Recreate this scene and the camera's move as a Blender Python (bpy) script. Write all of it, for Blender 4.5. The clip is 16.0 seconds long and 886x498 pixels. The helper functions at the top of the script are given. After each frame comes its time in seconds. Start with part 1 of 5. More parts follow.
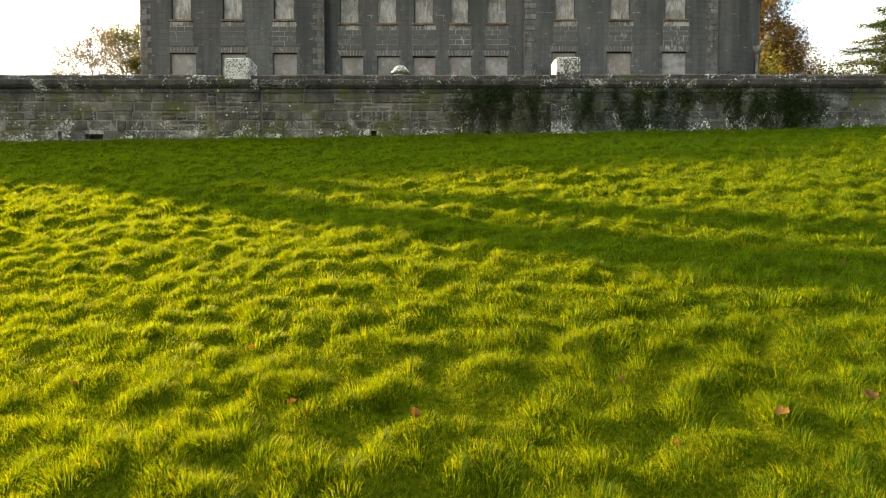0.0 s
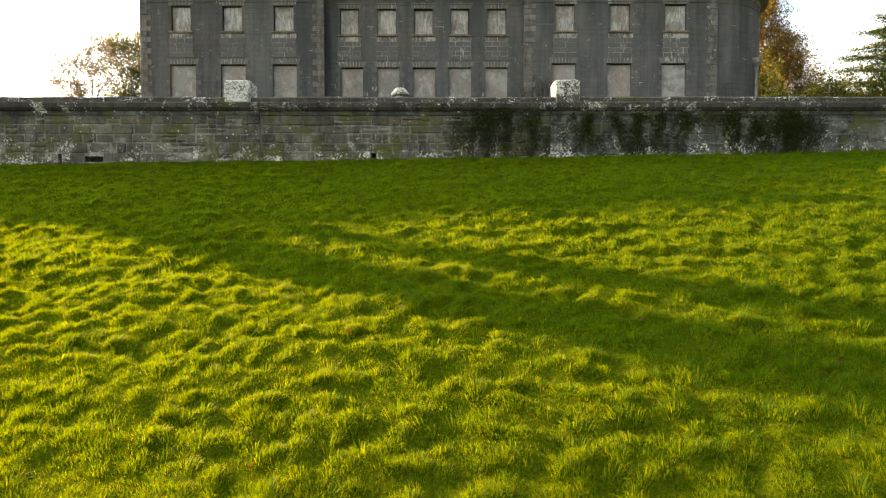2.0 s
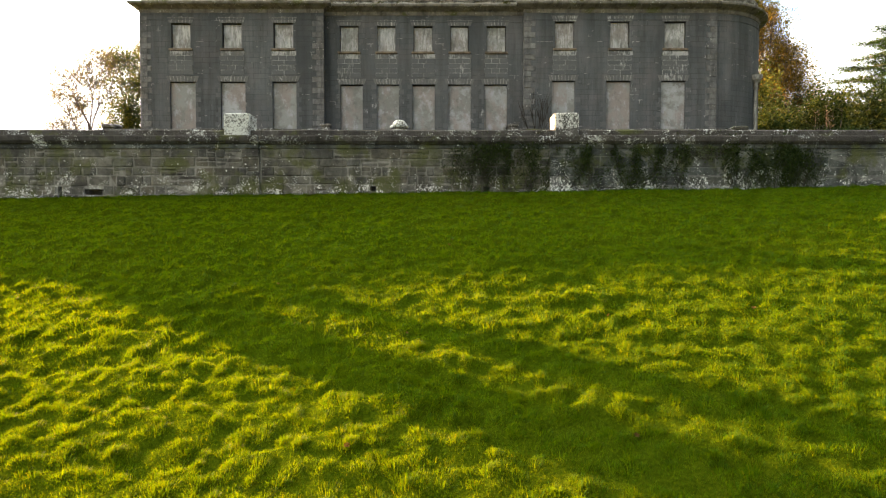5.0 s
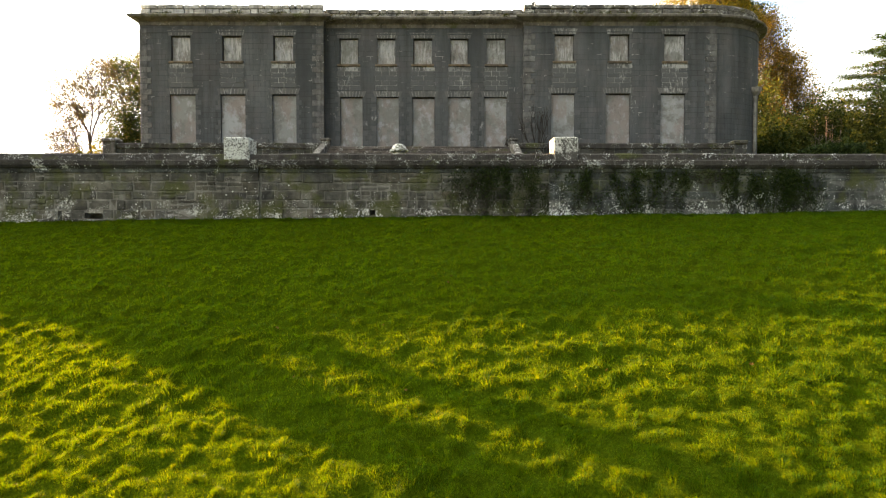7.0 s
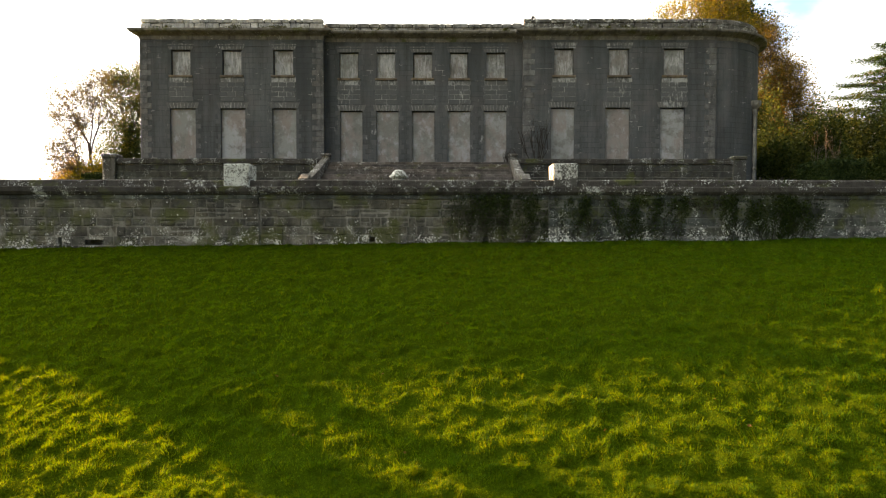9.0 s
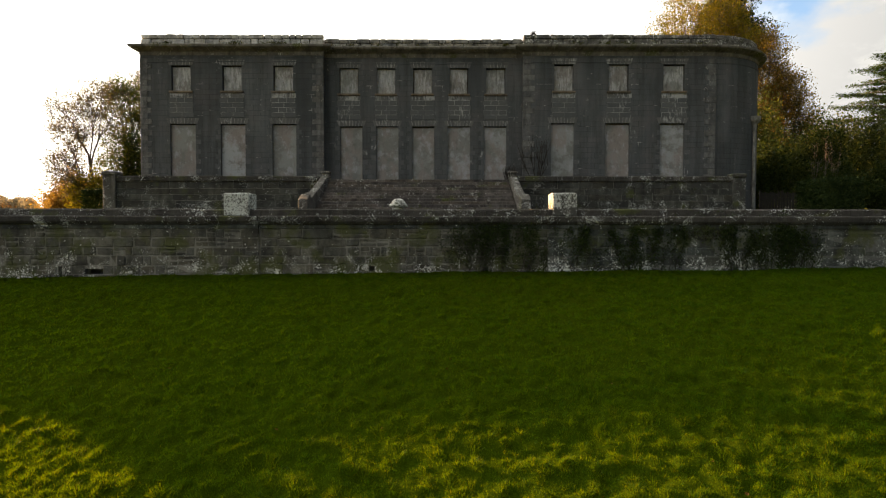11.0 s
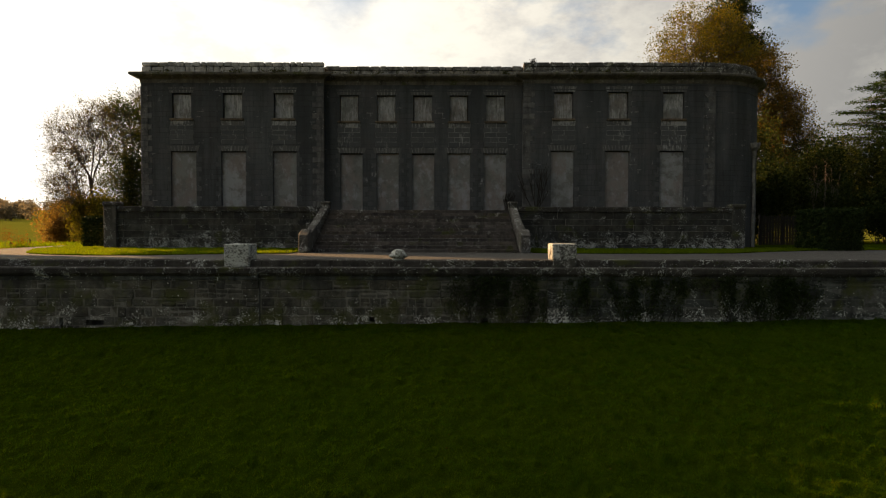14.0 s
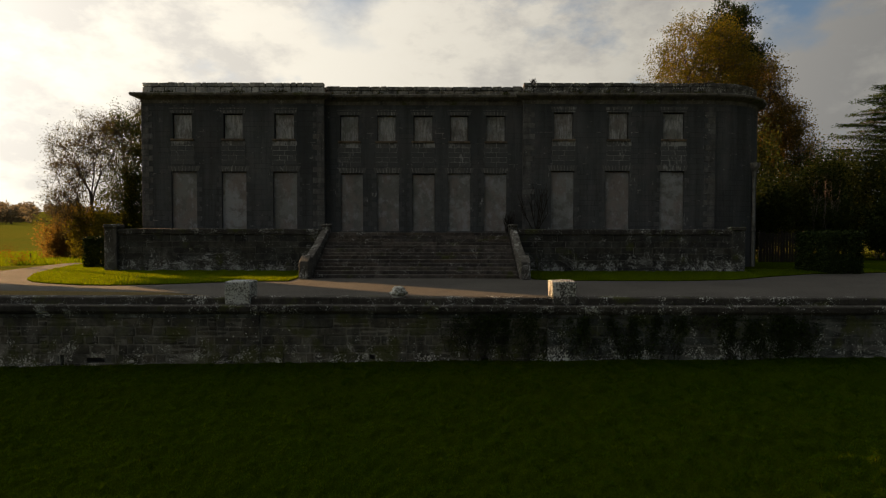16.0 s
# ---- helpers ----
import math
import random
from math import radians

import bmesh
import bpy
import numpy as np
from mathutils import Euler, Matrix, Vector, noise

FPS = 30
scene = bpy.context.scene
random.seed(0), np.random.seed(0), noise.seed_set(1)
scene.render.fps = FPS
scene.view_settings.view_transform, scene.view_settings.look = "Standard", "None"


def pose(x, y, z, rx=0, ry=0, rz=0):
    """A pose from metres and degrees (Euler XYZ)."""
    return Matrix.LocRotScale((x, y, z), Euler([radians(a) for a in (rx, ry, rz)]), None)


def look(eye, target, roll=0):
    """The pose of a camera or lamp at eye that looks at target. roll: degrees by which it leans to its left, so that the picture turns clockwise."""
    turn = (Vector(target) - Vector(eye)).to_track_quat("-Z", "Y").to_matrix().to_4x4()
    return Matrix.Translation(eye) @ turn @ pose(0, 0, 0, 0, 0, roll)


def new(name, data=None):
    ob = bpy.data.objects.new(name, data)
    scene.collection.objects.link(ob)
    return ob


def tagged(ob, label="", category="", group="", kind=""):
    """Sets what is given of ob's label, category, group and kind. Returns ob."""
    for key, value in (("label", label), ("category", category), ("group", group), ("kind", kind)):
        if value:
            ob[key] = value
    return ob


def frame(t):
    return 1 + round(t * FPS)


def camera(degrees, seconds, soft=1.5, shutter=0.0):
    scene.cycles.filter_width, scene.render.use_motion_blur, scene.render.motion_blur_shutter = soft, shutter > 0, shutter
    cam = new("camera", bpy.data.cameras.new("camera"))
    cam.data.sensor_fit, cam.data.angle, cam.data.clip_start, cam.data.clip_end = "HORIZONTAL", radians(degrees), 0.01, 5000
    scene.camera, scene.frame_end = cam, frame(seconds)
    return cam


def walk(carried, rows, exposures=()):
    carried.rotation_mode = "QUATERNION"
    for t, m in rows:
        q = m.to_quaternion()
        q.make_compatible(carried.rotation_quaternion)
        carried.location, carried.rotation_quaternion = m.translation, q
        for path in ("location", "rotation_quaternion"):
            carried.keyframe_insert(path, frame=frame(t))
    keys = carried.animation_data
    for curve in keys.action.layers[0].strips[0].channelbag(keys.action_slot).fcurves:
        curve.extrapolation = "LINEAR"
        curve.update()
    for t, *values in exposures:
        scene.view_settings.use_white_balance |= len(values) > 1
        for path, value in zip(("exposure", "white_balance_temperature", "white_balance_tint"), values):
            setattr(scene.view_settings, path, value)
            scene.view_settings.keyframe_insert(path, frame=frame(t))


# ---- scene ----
from mathutils import geometry

# World: z = 0 is the gravel terrace, +y runs from the camera to the house.
cam = camera(73.7, 16.0, soft=1.2)
ROWS = [
    (0.0, -0.024, -0.212, -4.772, 0.030, -1.803, -0.020),
    (0.5, -0.023, -0.211, -4.586, 0.026, -1.809, -0.017),
    (1.0, -0.022, -0.210, -4.418, 0.023, -1.814, -0.013),
    (1.5, -0.020, -0.209, -4.236, 0.019, -1.818, -0.010),
    (2.0, -0.017, -0.209, -4.078, 0.016, -1.822, -0.006),
    (2.5, -0.015, -0.208, -3.903, 0.014, -1.825, -0.003),
    (3.0, -0.012, -0.208, -3.742, 0.012, -1.827, 0.001),
    (3.5, -0.008, -0.207, -3.561, 0.010, -1.829, 0.004),
    (4.0, -0.005, -0.207, -3.400, 0.008, -1.829, 0.008),
    (6.5, 0.015, -0.206, -2.509, 0.006, -1.823, 0.026),
    (7.0, 0.019, -0.206, -2.321, 0.006, -1.819, 0.029),
    (7.5, 0.023, -0.206, -2.107, 0.007, -1.815, 0.033),
    (8.0, 0.027, -0.206, -1.921, 0.008, -1.810, 0.036),
    (8.5, 0.031, -0.206, -1.712, 0.009, -1.804, 0.040),
    (9.0, 0.035, -0.207, -1.512, 0.011, -1.798, 0.043),
    (11.5, 0.052, -0.209, -0.374, 0.025, -1.755, 0.061),
    (12.0, 0.055, -0.210, -0.128, 0.029, -1.744, 0.064),
    (12.5, 0.057, -0.211, 0.147, 0.033, -1.733, 0.068),
    (13.0, 0.059, -0.212, 0.408, 0.038, -1.721, 0.071),
    (13.5, 0.061, -0.213, 0.701, 0.042, -1.708, 0.075),
    (14.0, 0.062, -0.214, 0.960, 0.048, -1.694, 0.078),
    (14.5, 0.063, -0.215, 1.267, 0.053, -1.680, 0.082),
    (15.0, 0.063, -0.216, 1.540, 0.059, -1.665, 0.086),
    (15.5, 0.062, -0.217, 1.849, 0.065, -1.649, 0.089),
    (16.0, 0.061, -0.218, 2.120, 0.071, -1.632, 0.093),
]
EXPOSURES = [(0.0, 3.58), (4.0, 3.6), (7.0, 3.44), (9.0, 3.0), (12.5, 1.64), (14.5, 0.92), (16.0, 0.6)]
walk(cam, [(t, pose(x, y, z, 90 + pitch, 0, yaw) @ pose(0, 0, 0, 0, 0, roll)) for t, x, y, z, yaw, pitch, roll in ROWS], EXPOSURES)

# ---- daylight: low sun behind the house, far to the left ----
SUN_ELEVATION, SUN_AZIMUTH = radians(16.5), radians(-53.9)
SUN = Vector((math.sin(SUN_AZIMUTH) * math.cos(SUN_ELEVATION), math.cos(SUN_AZIMUTH) * math.cos(SUN_ELEVATION), math.sin(SUN_ELEVATION)))
sun_data = bpy.data.lights.new("sun", "SUN")
sun_data.energy, sun_data.angle, sun_data.color = 5.0, radians(0.5), (1.0, 0.56, 0.23)
sun = new("sun", sun_data)
sun.matrix_world = look((0, 0, 60), Vector((0, 0, 60)) - SUN)


class Nodes:
    """A short hand for building node trees."""

    def __init__(self, tree):
        self.tree = tree
        self.nodes = tree.nodes
        self.nodes.clear()

    def add(self, kind, **inputs):
        n = self.nodes.new(kind)
        for key, value in inputs.items():
            self.put(n, key, value)
        return n

    def put(self, n, key, value):
        key = key.replace("_", " ")
        socket = n.inputs[int(key[1:])] if key[0] == "i" and key[1:].isdigit() else n.inputs[key]
        if isinstance(value, bpy.types.NodeSocket):
            self.tree.links.new(value, socket)
        elif isinstance(value, (tuple, list)) and len(value) == 3 and socket.type == "RGBA":
            socket.default_value = (*value, 1)
        else:
            socket.default_value = value

    def math(self, op, a, b=0.0, c=0.0, clamp=False):
        n = self.nodes.new("ShaderNodeMath")
        n.operation, n.use_clamp = op, clamp
        for i, v in enumerate((a, b, c)):
            self.put(n, "i%d" % i, v)
        return n.outputs[0]

    def vmath(self, op, a, b=(0, 0, 0)):
        n = self.nodes.new("ShaderNodeVectorMath")
        n.operation = op
        self.put(n, "i0", a)
        self.put(n, "i1", b)
        return n.outputs["Value"] if op in ("DOT_PRODUCT", "LENGTH") else n.outputs[0]

    def mix(self, fac, a, b, blend="MIX"):
        n = self.nodes.new("ShaderNodeMix")
        n.data_type, n.blend_type = "RGBA", blend
        self.put(n, "i0", fac)
        self.put(n, "i6", a)
        self.put(n, "i7", b)
        return n.outputs[2]

    def noise(self, vec, scale, detail=4.0, rough=0.55, out=0):
        n = self.add("ShaderNodeTexNoise", Vector=vec, Scale=scale, Detail=detail, Roughness=rough)
        return n.outputs[out]

    def voronoi(self, vec, scale, feature="F1"):
        n = self.nodes.new("ShaderNodeTexVoronoi")
        n.feature = feature
        self.put(n, "Vector", vec)
        self.put(n, "Scale", scale)
        return n

    def ramp(self, fac, *stops):
        n = self.nodes.new("ShaderNodeValToRGB")
        el = n.color_ramp.elements
        while len(el) < len(stops):
            el.new(0.5)
        for e, (p, c) in zip(el, stops):
            e.position = p
            e.color = (c, c, c, 1) if isinstance(c, (int, float)) else (*c, 1)
        self.put(n, "Fac", fac)
        return n.outputs[0]

    def scaled(self, vec, sx, sy, sz):
        return self.vmath("MULTIPLY", vec, (sx, sy, sz))


# ---- sky: pale blue with broken cloud, brightest round the sun ----
world = bpy.data.worlds.new("sky")
scene.world = world
world.use_nodes = True
w = Nodes(world.node_tree)
sky = w.nodes.new("ShaderNodeTexSky")
sky.sky_type, sky.sun_disc = "NISHITA", False
sky.sun_elevation, sky.sun_rotation = SUN_ELEVATION, SUN_AZIMUTH % (2 * math.pi)
sky.altitude, sky.air_density, sky.dust_density, sky.ozone_density = 60, 1.0, 2.0, 1.5
way = w.add("ShaderNodeTexCoord").outputs["Generated"]
sep = w.add("ShaderNodeSeparateXYZ", Vector=way)
toward = w.vmath("DOT_PRODUCT", w.vmath("NORMALIZE", way), tuple(SUN))
near_sun = w.math("MAXIMUM", toward, 0.0)
sunward = w.math("MAXIMUM", w.math("DIVIDE", w.math("ADD", toward, 0.55), 1.55), 0.0)
flat = w.add("ShaderNodeCombineXYZ", X=sep.outputs[0], Y=sep.outputs[1], Z=w.math("MULTIPLY", sep.outputs[2], 1.9)).outputs[0]
bank = w.noise(flat, 3.1, 9, 0.6)
gap_way = Vector((math.sin(radians(31.0)) * math.cos(radians(20.0)), math.cos(radians(31.0)) * math.cos(radians(20.0)), math.sin(radians(20.0))))
ragged = w.vmath("ADD", w.vmath("NORMALIZE", way), w.scaled(w.vmath("SUBTRACT", w.noise(flat, 7.0, 6, 0.55, 1), (0.5, 0.5, 0.5)), 0.22, 0.22, 0.16))
gap = w.ramp(w.vmath("LENGTH", w.vmath("SUBTRACT", ragged, tuple(gap_way))), (0.04, 0.0), (0.085, 1.0))
rift_way = Vector((math.sin(radians(-9.0)) * math.cos(radians(22.5)), math.cos(radians(-9.0)) * math.cos(radians(22.5)), math.sin(radians(22.5))))
rift = w.ramp(w.vmath("LENGTH", w.vmath("SUBTRACT", ragged, tuple(rift_way))), (0.03, 0.35), (0.1, 1.0))
cover = w.math("MULTIPLY", w.math("MULTIPLY", w.ramp(bank, (0.27, 0.0), (0.42, 1.0)), gap), rift)
body = w.noise(w.vmath("ADD", flat, (3.3, 1.7, 0.4)), 4.6, 9, 0.62)
glow = w.math("ADD", w.math("MULTIPLY", w.math("POWER", sunward, 1.6), 11.0), w.math("MULTIPLY", w.math("POWER", near_sun, 30.0), 11.0))
lit = w.mix(w.ramp(body, (0.4, 0.0), (0.6, 1.0)), (0.5, 0.6, 0.7), (0.95, 1.08, 1.17))
lit = w.mix(1.0, lit, w.mix(1.0, w.mix(w.ramp(body, (0.42, 0.0), (0.54, 1.0)), (0.76, 0.7, 0.61), (1.0, 0.91, 0.75)), glow, "MULTIPLY"), "ADD")
total = w.mix(cover, sky.outputs[0], lit)
back = w.add("ShaderNodeBackground", Color=total, Strength=0.066)
w.add("ShaderNodeOutputWorld", Surface=back.outputs[0])


# ---- materials ----
def material(name):
    m = bpy.data.materials.new(name)
    m.use_nodes = True
    n = Nodes(m.node_tree)
    pos = n.add("ShaderNodeNewGeometry").outputs["Position"]
    return m, n, pos


def finish(n, color, rough=0.85, bump=None, depth=0.01, strength=0.6, translucent=0.0, trans_color=None, spec=0.3, metal=0.0):
    b = n.add("ShaderNodeBsdfPrincipled", Roughness=rough, Metallic=metal)
    n.put(b, "Base Color", color)
    n.put(b, "Specular IOR Level", spec)
    if bump is not None:
        bn = n.add("ShaderNodeBump", Height=bump, Strength=strength, Distance=depth)
        n.put(b, "Normal", bn.outputs[0])
    s = b.outputs[0]
    if translucent:
        tr = n.add("ShaderNodeBsdfTranslucent", Color=trans_color if trans_color is not None else color)
        s = n.add("ShaderNodeMixShader", Fac=translucent, i1=s, i2=tr.outputs[0]).outputs[0]
    n.add("ShaderNodeOutputMaterial", Surface=s)


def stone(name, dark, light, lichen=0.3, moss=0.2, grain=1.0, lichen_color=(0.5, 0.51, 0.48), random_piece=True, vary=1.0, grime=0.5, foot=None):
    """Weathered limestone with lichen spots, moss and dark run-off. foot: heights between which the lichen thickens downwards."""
    m, n, pos = material(name)
    big = n.noise(pos, 0.7, 5)
    fine = n.noise(pos, 9.0 * grain, 8, 0.65)
    c = n.mix(n.ramp(big, (0.3, 0.0), (0.7, 1.0)), dark, light)
    c = n.mix(0.55, c, n.mix(fine, tuple(0.45 * v for v in dark), tuple(1.25 * v for v in light)))
    if random_piece:
        r = n.add("ShaderNodeObjectInfo").outputs["Random"]
        c = n.mix(1.0, c, n.ramp(r, (0.0, tuple(1 - vary * v for v in (0.42, 0.4, 0.36))), (0.35, tuple(1 - vary * v for v in (0.0, 0.06, 0.16))), (0.65, tuple(1 - vary * v for v in (0.2, 0.17, 0.13))), (1.0, tuple(1 + vary * v for v in (0.32, 0.3, 0.24)))), "MULTIPLY")
    if grime:
        blotch = n.noise(n.vmath("ADD", pos, (11.0, 3.0, 6.0)), 1.7, 7, 0.72)
        c = n.mix(grime, c, n.mix(1.0, c, n.ramp(blotch, (0.36, (0.22, 0.22, 0.21)), (0.52, (0.9, 0.88, 0.84)), (0.66, (1.35, 1.33, 1.28))), "MULTIPLY"))
    runs = n.noise(n.scaled(pos, 2.2, 2.2, 0.35), 1.6, 5)
    c = n.mix(n.math("MULTIPLY", n.ramp(runs, (0.48, 0.0), (0.72, 1.0)), 0.75), c, tuple(0.3 * v for v in dark))
    if moss:
        mm = n.ramp(n.noise(n.vmath("ADD", pos, (7.1, 2.0, 4.0)), 1.1, 6, 0.62), (0.62 - 0.13 * moss, 0.0), (0.71 - 0.1 * moss, 1.0))
        c = n.mix(n.math("MULTIPLY", mm, 0.8), c, n.mix(n.noise(pos, 30, 4, 0.7), (0.03, 0.04, 0.01), (0.1, 0.11, 0.028)))
    if lichen:
        warped = n.vmath("ADD", n.vmath("ADD", pos, n.scaled(n.noise(pos, 26, 4, 0.6, 1), 0.05, 0.05, 0.05)), n.scaled(n.noise(pos, 90, 2, 0.5, 1), 0.014, 0.014, 0.014))
        where = n.noise(n.vmath("ADD", pos, (1.0, 9.0, 3.0)), 2.1, 5, 0.66)
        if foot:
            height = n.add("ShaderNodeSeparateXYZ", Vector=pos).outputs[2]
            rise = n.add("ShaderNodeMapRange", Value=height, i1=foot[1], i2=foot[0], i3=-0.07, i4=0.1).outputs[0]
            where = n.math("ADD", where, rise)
        amount = n.math("MULTIPLY", n.math("SUBTRACT", where, 0.61 - 0.17 * lichen), 2.8)
        cells = n.voronoi(warped, 17.0)
        size = n.math("MULTIPLY", n.add("ShaderNodeSeparateColor", Color=cells.outputs["Color"]).outputs[0], amount)
        mask = n.math("LESS_THAN", cells.outputs["Distance"], size)
        small = n.voronoi(warped, 38.0)
        size = n.math("MULTIPLY", n.add("ShaderNodeSeparateColor", Color=small.outputs["Color"]).outputs[1], n.math("MULTIPLY", amount, 1.1))
        mask = n.math("MAXIMUM", mask, n.math("LESS_THAN", small.outputs["Distance"], size))
        c = n.mix(mask, c, lichen_color)
        spots = n.voronoi(n.vmath("ADD", warped, (0.7, 0.2, 0.9)), 10.0)
        rgb = n.add("ShaderNodeSeparateColor", Color=spots.outputs["Color"])
        region = n.ramp(n.noise(n.vmath("ADD", pos, (6.0, 1.0, 8.0)), 0.75, 4, 0.6), (0.42, 0.0), (0.56, 1.0))
        near = n.math("LESS_THAN", spots.outputs["Distance"], n.math("MULTIPLY", n.math("MULTIPLY", n.math("POWER", rgb.outputs[2], 1.6), region), 0.25))
        c = n.mix(n.math("MULTIPLY", near, n.math("GREATER_THAN", rgb.outputs[0], 0.7 - 0.15 * lichen)), c, tuple(1.15 * v for v in lichen_color))
    finish(n, c, 0.9, n.math("ADD", n.math("ADD", fine, n.math("MULTIPLY", n.noise(pos, 55, 3), 0.4)), n.math("MULTIPLY", n.noise(pos, 4.5, 3), 0.8)), 0.045, 0.8)
    return m


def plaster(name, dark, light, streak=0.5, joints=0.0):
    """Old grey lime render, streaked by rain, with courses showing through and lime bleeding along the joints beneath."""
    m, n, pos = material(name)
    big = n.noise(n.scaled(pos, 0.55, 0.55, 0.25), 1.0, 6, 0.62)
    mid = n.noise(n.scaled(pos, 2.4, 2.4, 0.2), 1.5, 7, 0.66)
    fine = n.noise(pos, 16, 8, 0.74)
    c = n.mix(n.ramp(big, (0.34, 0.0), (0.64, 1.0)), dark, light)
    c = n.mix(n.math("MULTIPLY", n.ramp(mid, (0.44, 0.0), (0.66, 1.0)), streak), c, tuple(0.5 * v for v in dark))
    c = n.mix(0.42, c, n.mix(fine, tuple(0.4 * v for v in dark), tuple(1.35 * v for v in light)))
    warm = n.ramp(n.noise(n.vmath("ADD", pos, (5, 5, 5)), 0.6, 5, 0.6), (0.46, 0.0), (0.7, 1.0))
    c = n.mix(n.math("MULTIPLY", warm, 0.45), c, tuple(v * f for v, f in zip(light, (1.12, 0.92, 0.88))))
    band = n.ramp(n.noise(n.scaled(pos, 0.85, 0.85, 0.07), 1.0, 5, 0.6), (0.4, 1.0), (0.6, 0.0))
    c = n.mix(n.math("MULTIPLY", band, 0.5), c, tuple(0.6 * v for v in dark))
    h = fine
    if joints:
        xz = n.add("ShaderNodeSeparateXYZ", Vector=n.vmath("ADD", pos, n.scaled(n.noise(pos, 3.0, 3, 0.5, 1), 0.02, 0.02, 0.02)))
        br = n.add("ShaderNodeTexBrick", Vector=n.add("ShaderNodeCombineXYZ", X=xz.outputs[0], Y=xz.outputs[2]).outputs[0], Scale=1.0)
        n.put(br, "Color1", (0.0, 0.0, 0.0))
        n.put(br, "Color2", (1.0, 1.0, 1.0))
        n.put(br, "Mortar", (0.5, 0.5, 0.5))
        n.put(br, "Mortar Size", 0.016)
        n.put(br, "Mortar Smooth", 0.3)
        n.put(br, "Brick Width", 0.86)
        n.put(br, "Row Height", 0.31)
        line = br.outputs["Fac"]
        bare = n.ramp(n.noise(n.vmath("ADD", pos, (8, 1, 4)), 0.5, 5, 0.62), (0.4, 0.0), (0.56, 1.0))
        c = n.mix(n.math("MULTIPLY", bare, 0.55), c, n.mix(1.0, c, n.mix(br.outputs["Color"], (0.86, 0.87, 0.88), (1.14, 1.12, 1.1)), "MULTIPLY"))
        c = n.mix(n.math("MULTIPLY", n.math("MULTIPLY", line, n.math("ADD", bare, 0.12)), 0.42), c, tuple(0.35 * v for v in dark))
        bleed = n.ramp(n.noise(n.vmath("ADD", pos, (2, 8, 1)), 1.3, 7, 0.7), (0.58, 0.0), (0.66, 1.0))
        c = n.mix(n.math("MULTIPLY", n.math("MULTIPLY", line, bleed), joints), c, (0.4, 0.4, 0.39))
        h = n.math("SUBTRACT", fine, n.math("MULTIPLY", line, 0.6))
    finish(n, c, 0.92, h, 0.014, 0.6)
    return m


def lime_stained(name, dark=(0.06, 0.065, 0.07), light=(0.125, 0.127, 0.124), much=0.0):
    """Bare ashlar where the render has fallen, streaked with leached lime."""
    m, n, pos = material(name)
    r = n.add("ShaderNodeObjectInfo").outputs["Random"]
    base = n.mix(r, dark, light)
    fine = n.noise(pos, 16, 7, 0.7)
    base = n.mix(0.5, base, n.mix(fine, tuple(0.5 * v for v in dark), tuple(1.5 * v for v in light)))
    drip = n.noise(n.scaled(pos, 9.0, 9.0, 2.2), 1.3, 7, 0.7)
    patch = n.noise(n.vmath("ADD", pos, (4.0, 1.0, 2.0)), 0.9, 4, 0.6)
    mask = n.ramp(n.math("ADD", n.math("MULTIPLY", drip, 0.6), n.math("MULTIPLY", patch, 0.55)), (0.63 - much, 0.0), (0.7 - much, 1.0))
    c = n.mix(n.math("MULTIPLY", mask, 0.85), base, (0.36, 0.37, 0.37))
    finish(n, c, 0.92, fine, 0.015, 0.6)
    return m


def lime_joint(name):
    """Joints that bleed white lime in places and are dark and open in others."""
    m, n, pos = material(name)
    patch = n.noise(n.vmath("ADD", pos, (1.5, 6.0, 3.0)), 1.1, 6, 0.7)
    fine = n.noise(pos, 24, 5, 0.65)
    c = n.mix(n.ramp(patch, (0.42, 0.0), (0.58, 1.0)), (0.07, 0.072, 0.072), (0.46, 0.47, 0.46))
    finish(n, n.mix(0.35, c, n.mix(fine, (0.06, 0.06, 0.06), (0.5, 0.5, 0.48))), 0.95, fine, 0.015, 0.6)
    return m


